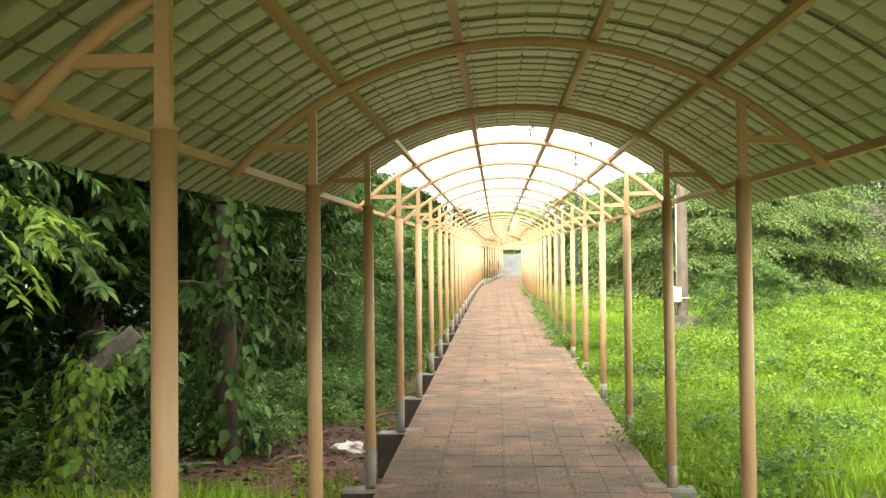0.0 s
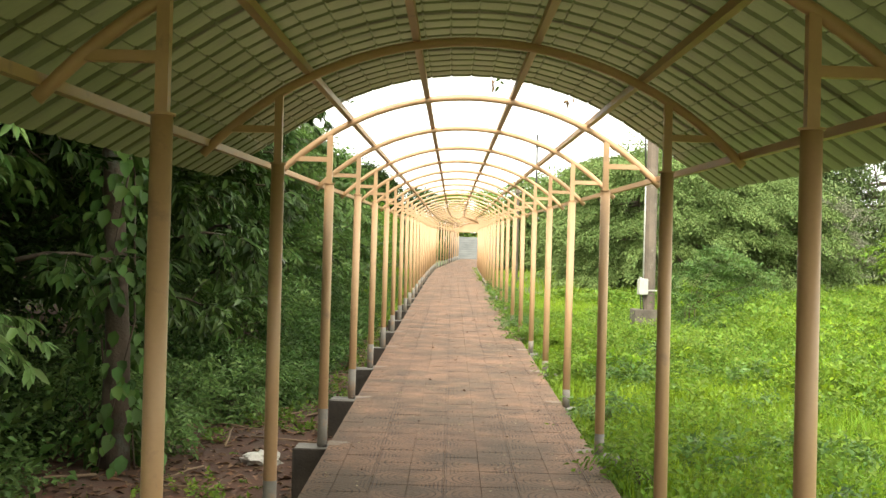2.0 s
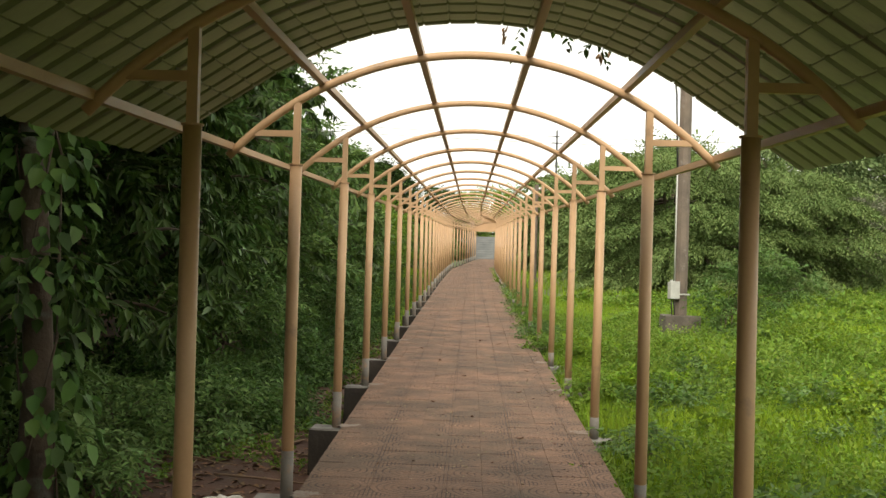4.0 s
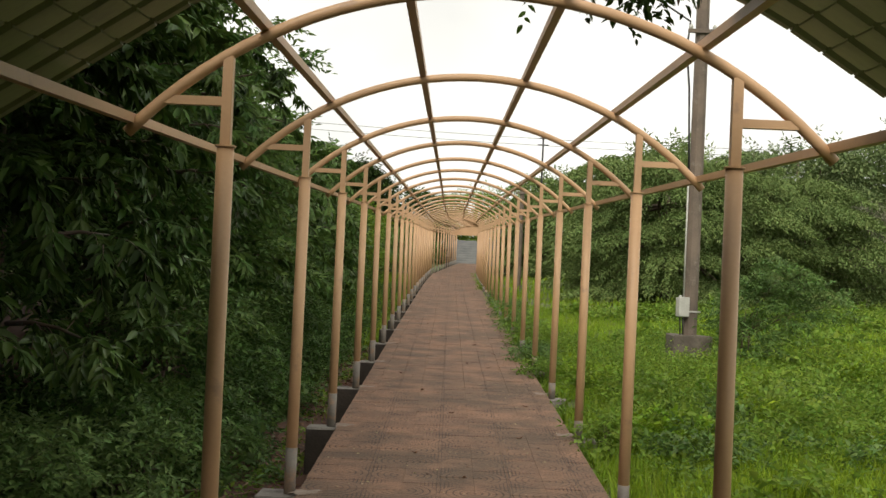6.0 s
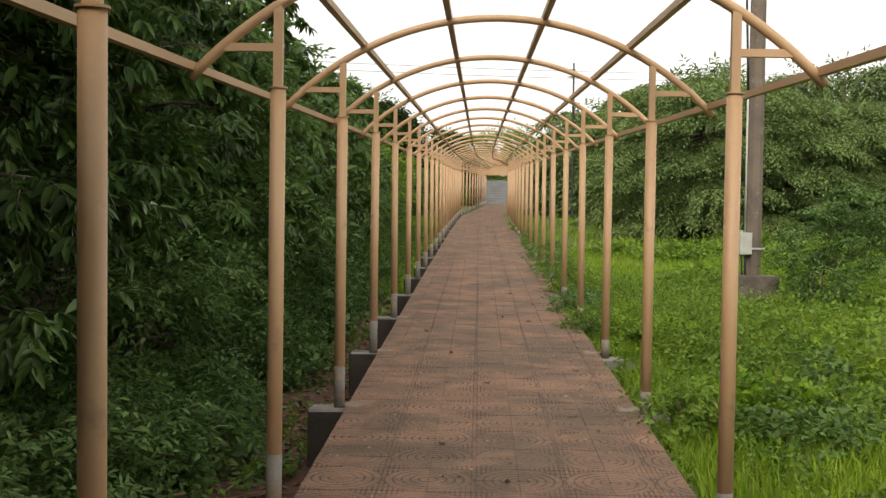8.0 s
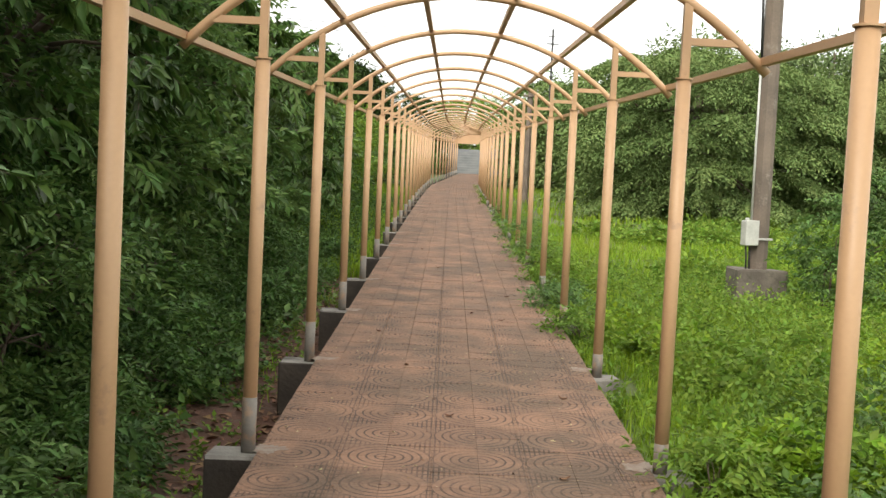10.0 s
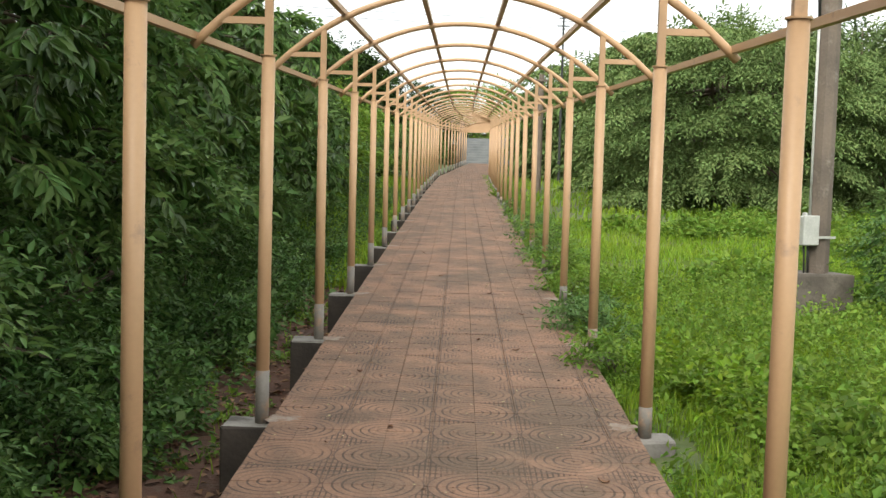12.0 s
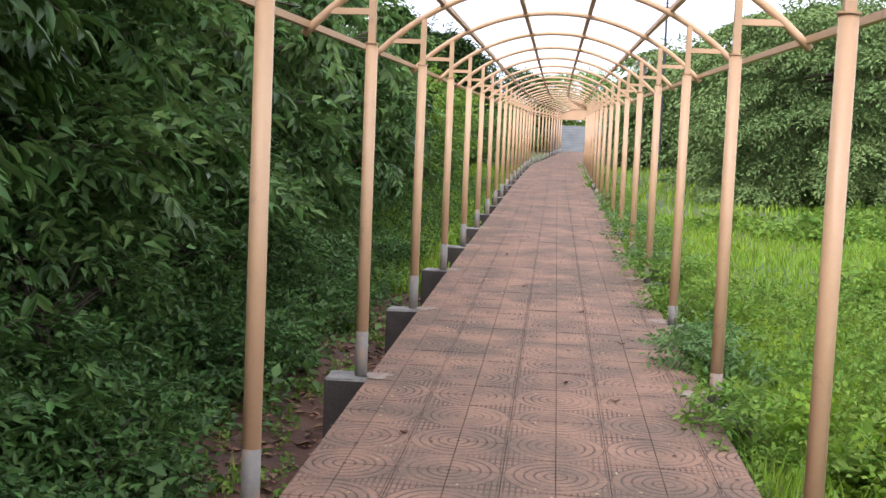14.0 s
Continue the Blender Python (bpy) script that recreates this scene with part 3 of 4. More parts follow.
# ---- leaning fence post ----
def build_fence_post():
    root = new("fence_post")
    root.matrix_basis = pose(-2.8, 4.25, ground_z(-2.8, 4.25) - 0.02, 0, 4, 12)
    v, f = join(box(-0.055, 0.055, -0.05, 0.05, 0, 0.95, 0.008, 0.004, 1))
    part("shaft", mesh("shaft", v, f, WEATHERED), root)
    v, f = box(-0.055, 0.055, -0.05, 0.05, -0.03, 0.36, 0.008, 0.004, 2)
    part("bent_arm", mesh("bent_arm", v, f, WEATHERED), root, m=pose(0, 0, 0.93, 0, 44, 0))
    tagged(root, "old grey concrete fence post with a bent arm, overgrown by creeper", "fence post")


build_fence_post()


# ---- plants ----
def crown_points(lobes, n, rng, inner=0.35):
    """Points on and inside lumpy lobes (centre, radii), with their outward ways."""
    c = np.array([l[0] for l in lobes], float)
    r = np.array([l[1] for l in lobes], float)
    area = (r[:, 0] * r[:, 2]) ** 1.0
    pick = rng.choice(len(lobes), n, p=area / area.sum())
    d = unit(rng.normal(0, 1, (n, 3)))
    k = np.where(rng.random(n) < inner, rng.uniform(0.35, 0.9, n), rng.uniform(0.85, 1.1, n))[:, None]
    return c[pick] + d * r[pick] * k, d


def build_tree(name, x, y, height, lobes, n, per, leaf, mat, label, seed, trunk=0.15, bark=None, twig=0.6, stems=1, category="tree", trunk_top=None, tuft=12, fine=False, thin_side=None):
    """A tapered trunk with limbs to each lobe, and a crown of leafy twigs."""
    rng = np.random.default_rng(seed)
    rn = random.Random(seed)
    z = ground_z(x, y) - 0.05
    root = new(name)
    root.matrix_basis = pose(x, y, z)
    chunks = []
    top = trunk_top or height * 0.35
    for s in range(stems):
        size = min(1.0, height / 4.0)
        ox, oy = (rn.uniform(-0.25, 0.25) * size, rn.uniform(-0.25, 0.25) * size) if stems > 1 else (0, 0)
        fork = Vector((ox * 1.6 + rn.uniform(-0.2, 0.2) * size, oy * 1.6 + rn.uniform(-0.2, 0.2) * size, top))
        base = Vector((ox, oy, 0))
        chunks.append(tube([base, base.lerp(fork, 0.3) + Vector((rn.uniform(-0.06, 0.06) * size, 0, 0)), base.lerp(fork, 0.7) + Vector((0, rn.uniform(-0.08, 0.08) * size, 0)), fork], [trunk * 1.35, trunk, trunk * 0.85, trunk * 0.7], 9))
        for c, r in lobes:
            e = Vector(c)
            mid = fork.lerp(e, 0.5) + Vector((rn.uniform(-0.25, 0.25), rn.uniform(-0.25, 0.25), 0.25)) * size * 0.8
            if stems == 1 or rn.random() < 0.6:
                chunks.append(tube([fork, mid, e], [trunk * 0.55, trunk * 0.32, trunk * 0.1], 6))
    v, f = join(*chunks)
    part("trunk", mesh("trunk", v, f, bark or BARK, True), root)
    tufts, out = crown_points(lobes, max(1, n // tuft), rng, 0.22)
    if thin_side is not None:
        keep = (tufts[:, 0] > thin_side) | (rng.random(len(tufts)) < 0.35)
        tufts, out = tufts[keep], out[keep]
    p = np.repeat(tufts, tuft, 0)
    n = len(p)
    around = rng.uniform(0, 6.283, n)
    d = np.repeat(out, tuft, 0)
    p = p + rng.normal(0, 0.09, p.shape) * twig
    ways = np.stack([np.cos(around), np.sin(around), rng.uniform(-0.25, 0.5, n)], 1) * 0.8 + d * np.array([0.75, 0.75, 0.3]) + rng.normal(0, 0.15, d.shape)
    vv, tt = sprays(p, ways, twig * rng.uniform(0.6, 1.2, n), per, leaf, rng, fine=fine)
    part("crown", fast_mesh("crown", vv, tt, mat), root)
    return tagged(root, label, category)


def lumpy(w, d, h, z0, k, seed, small=0.45, flat=0.36):
    """Random lobes filling a crown w x d x h above z0."""
    rn = random.Random(seed)
    out = [((0, 0, z0 + h * 0.5), (w * 0.33, d * 0.33, h * 0.42))]
    for _ in range(k):
        a, q = rn.uniform(0, 6.283), rn.uniform(0.45, 0.8)
        zz = z0 + h * rn.uniform(0.15, 0.88)
        taper = 1.0 - 0.45 * abs((zz - z0) / h - 0.45)
        s = small * rn.uniform(0.6, 1.1)
        out.append(((math.cos(a) * w * 0.5 * q * taper, math.sin(a) * d * 0.5 * q * taper, zz), (w * s * 0.5, d * s * 0.5, h * s * flat)))
    return out


def build_layered_tree(name, x, y, w, h, shelves, per_shelf, leaf, mat, label, seed):
    """A tree whose limbs end in flat, drooping shelves of feathered leaves with dark gaps between."""
    rg = np.random.default_rng(seed)
    rn = random.Random(seed)
    root = new(name)
    root.matrix_basis = pose(x, y, ground_z(x, y) - 0.05)
    fork = Vector((rn.uniform(-0.2, 0.2), rn.uniform(-0.2, 0.2), h * 0.3))
    chunks = [tube([(0, 0, 0), fork * 0.5 + Vector((0.06, 0.03, 0)), fork, (fork.x * 0.5, fork.y * 0.5, h * 0.85)], [0.24, 0.17, 0.14, 0.03], 9)]
    cs, ws = [], []
    for k in range(shelves):
        q = (k + rn.random()) / shelves
        tier = math.floor(q * 7) / 7
        q = 0.08 + 0.9 * (tier + 0.035 * rn.random() + 0.02 * math.sin(3 * k))
        wide = w * 0.5 * (0.72 + 0.5 * q if q < 0.45 else 0.945 * math.sqrt(max(0.02, 1 - ((q - 0.45) / 0.58) ** 2)))
        a = 2.39996 * k + rn.uniform(-0.5, 0.5)
        rad = wide * rn.uniform(0.62, 1.0)
        c = np.array([math.cos(a) * rad, math.sin(a) * rad, h * q - 0.12 * rad])
        size = w * rn.uniform(0.10, 0.175) * (0.75 if q > 0.8 else 1.0)
        end = Vector(c)
        chunks.append(tube([fork.lerp(Vector((0, 0, h * 0.8)), max(0, q - 0.3)), fork.lerp(end, 0.55) + Vector((0, 0, 0.12 * h * (0.6 - q))), end], [0.07, 0.04, 0.012], 5))
        n = int(per_shelf * rn.uniform(0.7, 1.2))
        t = rg.uniform(0, 6.283, n)
        rho = np.sqrt(rg.uniform(0, 1, n)) * (1 + 0.3 * np.sin(3 * t + k))
        off = np.stack([np.cos(t) * rho, np.sin(t) * rho, np.zeros(n)], 1)
        out = np.array([math.cos(a), math.sin(a), 0.0])
        fall = -0.22 * rho ** 2 - 0.3 * (off @ out)
        p = c + off * size
        p[:, 2] += fall * size + rg.normal(0, 0.05, n) * size
        cs.append(p)
        ws.append(off * 0.8 + out * 0.6 + rg.normal(0, 0.16, (n, 3)) + np.array([0, 0, -0.3]))
    n = shelves * per_shelf // 6
    d = unit(rg.normal(0, 1, (n, 3)))
    cs.append(np.array([0, 0, h * 0.5]) + d * np.array([w * 0.3, w * 0.3, h * 0.4]) * rg.uniform(0.5, 1.0, (n, 1)))
    ws.append(d)
    v, f = join(*chunks)
    part("trunk", mesh("trunk", v, f, BARK, True), root)
    cs, ws = np.concatenate(cs), np.concatenate(ws)
    v, t = sprays(cs, ws, leaf * 4.8 * rg.uniform(0.6, 1.15, len(cs)), 9, leaf, rg, aspect=0.36, spread=0.8)
    part("crown", fast_mesh("crown", v, t, mat), root)
    return tagged(root, label, "tree")


def build_drape(x, y, z, reach, twigs, leaf, mat, seed, label):
    """A bough arching out of the thicket, its twigs hung with bunches of long drooping leaflets."""
    rg = np.random.default_rng(seed)
    root = new("drooping_bough")
    tip = np.array([reach, rg.uniform(-0.5, 0.2), rg.uniform(-0.15, 0.25)])
    start = np.array([x, y, z])
    ts = np.linspace(0, 1, 5)[:, None]
    line = start + tip * ts + np.array([[0, 0, 0.3]]) * (ts - ts ** 2 * 1.25)
    v, f = tube([tuple(q) for q in line], [0.022, 0.018, 0.013, 0.009, 0.004], 6)
    part("limb", mesh("limb", v, f, BARK, True), root)
    bs, bw = [], []
    for k in range(twigs):
        u = rg.uniform(0.1, 1.0) * 3.999
        i = int(u)
        p = line[i] + (line[i + 1] - line[i]) * (u - i)
        way = unit(np.array([[rg.uniform(0.0, 0.9), rg.normal(0, 0.75), rg.uniform(-0.35, 0.35)]]))[0]
        ln = rg.uniform(0.3, 0.65)
        m = int(rg.integers(5, 9))
        st = np.linspace(0.25, 1.0, m)[:, None]
        q = p + way * ln * st + np.array([[0, 0, -0.3]]) * ln * st ** 2
        part("twig", mesh("twig", *tube([tuple(p), tuple(q[m // 2]), tuple(q[-1])], [0.006, 0.004, 0.002], 4), BARK), root)
        bs.append(q)
        bw.append(np.repeat(way[None], m, 0) + rg.normal(0, 0.45, (m, 3)))
    bs, bw = np.concatenate(bs), unit(np.concatenate(bw))
    n, per = len(bs), 5
    side = unit(np.cross(bw, np.array([[0, 0, 1.0]])))
    fan = np.linspace(-1.1, 1.1, per)[None, :, None]
    d = bw[:, None, :] * np.cos(fan) * 0.8 + side[:, None, :] * np.sin(fan) * 0.9 + np.array([0, 0, -0.65]) + rg.normal(0, 0.16, (n, per, 3))
    base = np.repeat(bs, per, 0)
    d = unit(d.reshape(-1, 3))
    up = np.repeat(bw, per, 0) * 0.7 + np.array([0, 0, 0.8]) + rg.normal(0, 0.25, d.shape)
    ln = leaf * rg.uniform(0.6, 1.25, len(d))
    v, t = leaves(base, d, up, ln, ln * 0.36, rg, True)
    part("foliage", fast_mesh("foliage", v, t, mat), root)
    return tagged(root, label, "branch", "boughs drooping from the thicket")


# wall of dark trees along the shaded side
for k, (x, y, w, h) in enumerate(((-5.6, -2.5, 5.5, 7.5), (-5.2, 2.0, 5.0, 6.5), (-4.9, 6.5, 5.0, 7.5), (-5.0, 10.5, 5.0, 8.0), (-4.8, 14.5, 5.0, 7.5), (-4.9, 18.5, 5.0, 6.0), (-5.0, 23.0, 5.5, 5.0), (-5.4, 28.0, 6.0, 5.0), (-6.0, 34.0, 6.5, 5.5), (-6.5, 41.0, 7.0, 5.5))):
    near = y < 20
    # lower y takes darker leaves: the near shade is put into their colour
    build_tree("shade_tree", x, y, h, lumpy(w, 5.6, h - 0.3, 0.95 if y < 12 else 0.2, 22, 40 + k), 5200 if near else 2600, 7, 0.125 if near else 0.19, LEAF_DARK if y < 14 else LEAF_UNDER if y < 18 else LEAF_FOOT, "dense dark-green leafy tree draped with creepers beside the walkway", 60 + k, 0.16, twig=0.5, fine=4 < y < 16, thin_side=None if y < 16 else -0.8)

# trees behind, closing the shaded side
for k, (x, y, h) in enumerate(((-9.5, -6, 8), (-9.2, 0, 8), (-9.0, 4.5, 8), (-9.2, 9, 9), (-9.2, 14, 8), (-9.5, 19, 8), (-10, 26, 7), (-11, 36, 7), (-12, 50, 8))):
    build_tree("background_tree", x, y, h, lumpy(7.5, 9, h - 0.3, 0.1, 18, 140 + k), 1100, 8, 0.34, LEAF_DARK, "dark-green tree standing deeper in the thicket", 160 + k, 0.2, twig=0.8)

# far end and meadow side
for k, (x, y, w, h, mat, lab) in enumerate((
        (6.6, 38.0, 6.5, 5.3, LEAF_PALE, "broad bright-green tree with layered drooping foliage"),
        (10.6, 40.0, 6.5, 4.8, LEAF_PALE, "spreading pale-green tree at the meadow's edge"),
        (8.0, 46.0, 8.0, 6.2, LEAF_PALE, "tall green tree behind the meadow"),
        (14.0, 50.0, 9.0, 7.0, LEAF_OLIVE, "wide green tree behind the meadow"),
        (20.0, 52.0, 10.0, 8.2, LEAF_OLIVE, "tall dark-green tree far across the meadow"),
        (28.0, 54.0, 11.0, 8.8, LEAF_OLIVE, "tall dark-green tree far across the meadow"),
        (5.6, 60.0, 6.0, 5.8, LEAF_PALE, "tall green tree near the end of the walkway"),
        (11.0, 66.0, 9.0, 6.6, LEAF_DARK, "tall dark-green tree far behind the meadow"),
        (-6.2, 62.0, 5.5, 6.9, LEAF_DARK, "dark-green tree near the end of the walkway"),
        (-9.0, 82.0, 9.0, 8.0, LEAF_DARK, "tall dark-green tree beyond the walkway"),
        (2.5, 106.0, 12.0, 7.6, LEAF_MID, "green tree on the slope beyond the steps"),
        (14.0, 100.0, 12.0, 7.2, LEAF_MID, "green tree on the slope beyond the steps"),
        (-6.0, 100.0, 12.0, 7.6, LEAF_DARK, "dark-green tree on the slope beyond the steps"),
        (36.0, 60.0, 13.0, 8.6, LEAF_OLIVE, "tall dark-green tree far across the meadow"))):
    build_layered_tree("meadow_tree", x, y, w, h, 50 if y < 45 else 42, 200 if y < 45 else 80, 0.135 if y < 45 else 0.25, mat, lab, 260 + k)
build_tree("bare_grey_tree", 13.6, 41.0, 3.6, lumpy(3.6, 3.6, 3.0, 0.6, 16, 5, 0.4), 1100, 7, 0.13, LEAF_GREY, "small grey-stemmed tree with thin dull foliage in the meadow", 300, 0.05, GREY_BARK, 0.5, 5, trunk_top=1.2)
build_tree("shrub", 4.15, 19.4, 1.5, [((0.05, 0, 0.7), (0.4, 0.35, 0.2)), ((0.2, 0, 1.1), (0.4, 0.35, 0.2)), ((0.55, 0.1, 1.4), (0.4, 0.35, 0.2)), ((0.95, 0, 1.2), (0.35, 0.3, 0.16)), ((0.5, -0.1, 0.85), (0.4, 0.3, 0.18)), ((1.2, 0.1, 1.0), (0.28, 0.25, 0.15)), ((0.15, 0, 0.35), (0.4, 0.35, 0.2))], 620, 9, 0.075, LEAF_FOOT, "slender feathery green shrub leaning beside the utility pole", 305, 0.014, twig=0.28, stems=3, category="shrub", tuft=6)
build_tree("shrub", 6.8, 16.0, 1.9, [((0, 0, 0.6), (0.3, 0.3, 0.25)), ((-0.2, 0, 1.1), (0.28, 0.28, 0.2)), ((0.3, 0, 1.2), (0.35, 0.3, 0.2)), ((0.05, 0, 1.65), (0.35, 0.3, 0.2)), ((0.55, 0.1, 1.7), (0.3, 0.3, 0.18)), ((-0.35, 0, 1.7), (0.25, 0.25, 0.14))], 330, 9, 0.09, LEAF_MID, "slender light-green sapling standing in the meadow grass", 306, 0.016, twig=0.3, stems=3, category="shrub", tuft=6)
build_tree("shrub", 6.6, 26.0, 0.8, lumpy(1.6, 1.4, 0.8, 0.0, 14, 6, 0.45), 520, 9, 0.085, LEAF_MID, "low spreading green leafy shrub in the meadow beyond the utility pole", 301, 0.025, twig=0.35, stems=3, category="shrub")


# grass and weeds
def scatter(n, x0, x1, y0, y1, rng, keep=None):
    x = rng.uniform(x0, x1, n)
    y = rng.uniform(y0, y1, n)
    if keep is not None:
        ok = keep(x, y)
        x, y = x[ok], y[ok]
    clear = (np.abs(x - 1.1) > 0.2) | (np.abs((y + 1.38) % BAY - 1.25) > 0.28)
    clear &= (np.abs(x - POLE_X) > 0.5) | (np.abs(y - POLE_Y + 0.4) > 0.6)
    x, y = x[clear], y[clear]
    z = np.array([ground_z(a, b) for a, b in zip(x, y)])
    return np.stack([x, y, z], 1)


def patchy(x, y, s, seed, low):
    soft = np.random.default_rng(int(seed * 10)).normal(0, 0.16, len(x))
    low = np.broadcast_to(low, x.shape)
    return np.array([bumps(a, b, s, seed) + q > k for a, b, q, k in zip(x, y, soft, low)])


def grass_mesh(p, h, w, rng):
    n = len(p)
    a = rng.uniform(0, 6.283, n)
    lean = rng.uniform(0.15, 0.7, n)[:, None]
    d = np.stack([np.cos(a), np.sin(a), np.zeros(n)], 1)
    s = np.stack([-np.sin(a), np.cos(a), np.zeros(n)], 1)
    hh = (h * rng.uniform(0.5, 1.3, n))[:, None]
    ww = (w * rng.uniform(0.7, 1.3, n))[:, None]
    up = np.array([[0, 0, 1.0]])
    p = p - up * 0.02
    mid = p + up * hh * 0.6 + d * hh * lean * 0.35
    tip = p + up * hh * 0.95 + d * hh * lean
    v = np.stack([p - s * ww, p + s * ww, mid + s * ww * 0.8, mid - s * ww * 0.8, tip], 1).reshape(-1, 3)
    i = np.arange(n)[:, None] * 5
    t = np.concatenate([i + np.array([[0, 1, 2]]), i + np.array([[0, 2, 3]]), i + np.array([[3, 2, 4]])], 1).reshape(-1, 3)
    return v, t


rng = np.random.default_rng(11)
chunks = []
for n, x0, x1, y0, y1, h, w in ((52000, 1.05, 6.5, 5, 12.5, 0.18, 0.0045), (32000, 1.05, 5, 12, 20, 0.16, 0.0035), (40000, 1.05, 9, 18, 32, 0.13, 0.007), (34000, 4.5, 24, 8, 48, 0.16, 0.010), (26000, 1.2, 40, 30, 62, 0.2, 0.018), (20000, 1.1, 9, -10, 5.3, 0.17, 0.006), (16000, 6, 13, 3, 20, 0.17, 0.008)):
    chunks.append(grass_mesh(scatter(n, x0, x1, y0, y1, rng), h, w, rng))
v, t = merge(chunks)
tagged(new("meadow_grass", fast_mesh("meadow_grass", v, t, GRASS)), "bright green uncut meadow grass beside the walkway", "grass", kind="stuff")
far_side = grass_mesh(scatter(15000, -3.3, -1.0, 23, 60, rng), 0.28, 0.010, rng)
v, t = grass_mesh(scatter(14000, -9, -1.3, -1, 45, rng, lambda x, y: (patchy(x, y, 1.4, 21.0, 0.1) & ((y > 13) | (x < -4))) | (y < 4.5)), 0.15, 0.005, rng)
near_side = grass_mesh(scatter(16000, -6.5, -1.25, -1.5, 6.4, rng, lambda x, y: patchy(x, y, 0.9, 23.0, np.where(y > 5, 0.1, -0.25))), 0.2, 0.005, rng)
v, t = merge([(v, t), far_side, near_side])
tagged(new("shade_grass", fast_mesh("shade_grass", v, t, GRASS)), "sparse green grass on the shaded soil", "grass", kind="stuff")


def weeds(name, p, rng, height, leaf, mat, label, per=7, mound=0.0):
    n = len(p)
    if mound:
        p[:, 2] += [mound * max(0.0, bumps(a, b, 1.2, 91.0)) for a, b in p[:, :2]]
    h = height * rng.uniform(0.4, 1.2, n) * np.array([max(0.25, 0.85 + 1.1 * bumps(a, b, 0.55, 77.0)) for a, b in p[:, :2]])
    ways = rng.normal(0, 0.45, (n, 3)) + np.array([0, 0, 0.75])
    v, t = sprays(p, ways, h, per, leaf, rng, aspect=0.6, spread=1.1)
    tagged(new(name, fast_mesh(name, v, t, mat)), label, "weeds", kind="stuff")


weeds("meadow_weeds", np.concatenate([scatter(21000, 1.5, 6.5, 6, 22, rng, lambda x, y: patchy(x, y, 1.6, 31.0, np.where((y > 11.5) & (x < 4.8), -0.3, 0.1))), scatter(16000, 3, 20, 14, 40, rng, lambda x, y: patchy(x, y, 2.6, 33.0, 0.05))]), rng, 0.44, 0.05, LEAF_MID, "low leafy green weeds growing through the meadow grass", 7, 0.3)
def weed_clumps(name, spots, rng, per_clump, leaf, mat, label):
    """Domed clumps of broad-leaved weeds, hollow and shaded inside."""
    cs, ws, ls = [], [], []
    for x, y, r, h in spots:
        d = unit(rng.normal(0, 1, (per_clump, 3)) * np.array([1, 1, 0.8]))
        d[:, 2] = np.abs(d[:, 2])
        p = np.array([x, y, ground_z(x, y)]) + d * np.array([r, r, h]) * rng.uniform(0.6, 1.05, (per_clump, 1))
        cs.append(p)
        ws.append(d * np.array([1, 1, 0.35]) + rng.normal(0, 0.35, (per_clump, 3)) + np.array([0, 0, 0.3]))
        ls.append(rng.uniform(0.1, 0.24, per_clump) * (0.7 + 0.5 * r))
    v, t = sprays(np.concatenate(cs), np.concatenate(ws), np.concatenate(ls), 6, leaf, rng, aspect=0.62, spread=1.2)
    tagged(new(name, fast_mesh(name, v, t, mat)), label, "weeds", kind="stuff")


rw = random.Random(64)
spots = []
while len(spots) < 84:
    x, y = rw.uniform(2.3, 8.0), rw.uniform(9.5, 21.0)
    by_pole = abs(x - POLE_X) < 1.0 and -2.0 < y - POLE_Y < 0.8
    if not by_pole and x > 3.4 - 0.09 * y + rw.uniform(-0.3, 0.3) and bumps(x, y, 1.7, 31.0) > rw.uniform(-0.1, 0.3):
        spots.append((x, y, rw.uniform(0.25, 0.6), rw.uniform(0.22, 0.5)))
for k in range(16):
    spots.append((rw.uniform(1.45, 2.1), rw.uniform(12.0, 18.0), rw.uniform(0.18, 0.32), rw.uniform(0.2, 0.38)))
weed_clumps("weed_clumps", spots[::2], rng, 75, 0.075, LEAF_MID, "domed clumps of broad-leaved green weeds in the meadow")
weed_clumps("pale_weed_clumps", spots[1::2], rng, 75, 0.06, GRASS, "domed clumps of yellow-green broad-leaved weeds in the meadow")
spots = []
while len(spots) < 60:
    x, y = rw.uniform(1.7, 7.5), rw.uniform(5.0, 15.0)
    if x > 1.2 + 0.04 * y and bumps(x, y, 1.4, 37.0) > rw.uniform(-0.1, 0.3):
        spots.append((x, y, rw.uniform(0.18, 0.42), rw.uniform(0.16, 0.34)))
weed_clumps("dark_weed_clumps", spots, rng, 60, 0.06, LEAF_FOOT, "darker green leafy weed clumps among bright grass")
spots = []
while len(spots) < 70:
    x, y = rw.uniform(3.0, 16.0), rw.uniform(20.0, 36.0)
    if bumps(x, y, 2.6, 33.0) > rw.uniform(-0.1, 0.4):
        spots.append((x, y, rw.uniform(0.4, 0.9), rw.uniform(0.15, 0.32)))
weed_clumps("far_weed_clumps", spots, rng, 80, 0.13, LEAF_MID, "broad clumps of green weeds farther out in the meadow")
weeds("clover_patch", np.concatenate([scatter(9000, 1.3, 6.5, 5, 22, rng, lambda x, y: patchy(x, y, 1.1, 35.0, 0.0)), scatter(7000, 3, 16, 14, 36, rng, lambda x, y: patchy(x, y, 1.9, 36.0, 0.0))]), rng, 0.2, 0.036, GRASS, "short yellow-green broad-leaved weeds among the grass", 6)
weeds("edge_weeds", scatter(12000, 0.99, 1.8, 2, 60, rng, lambda x, y: patchy(x, y, 0.9, 41.0, -0.12)), rng, 0.26, 0.06, LEAF_MID, "green weeds growing along the paving edge and footings")
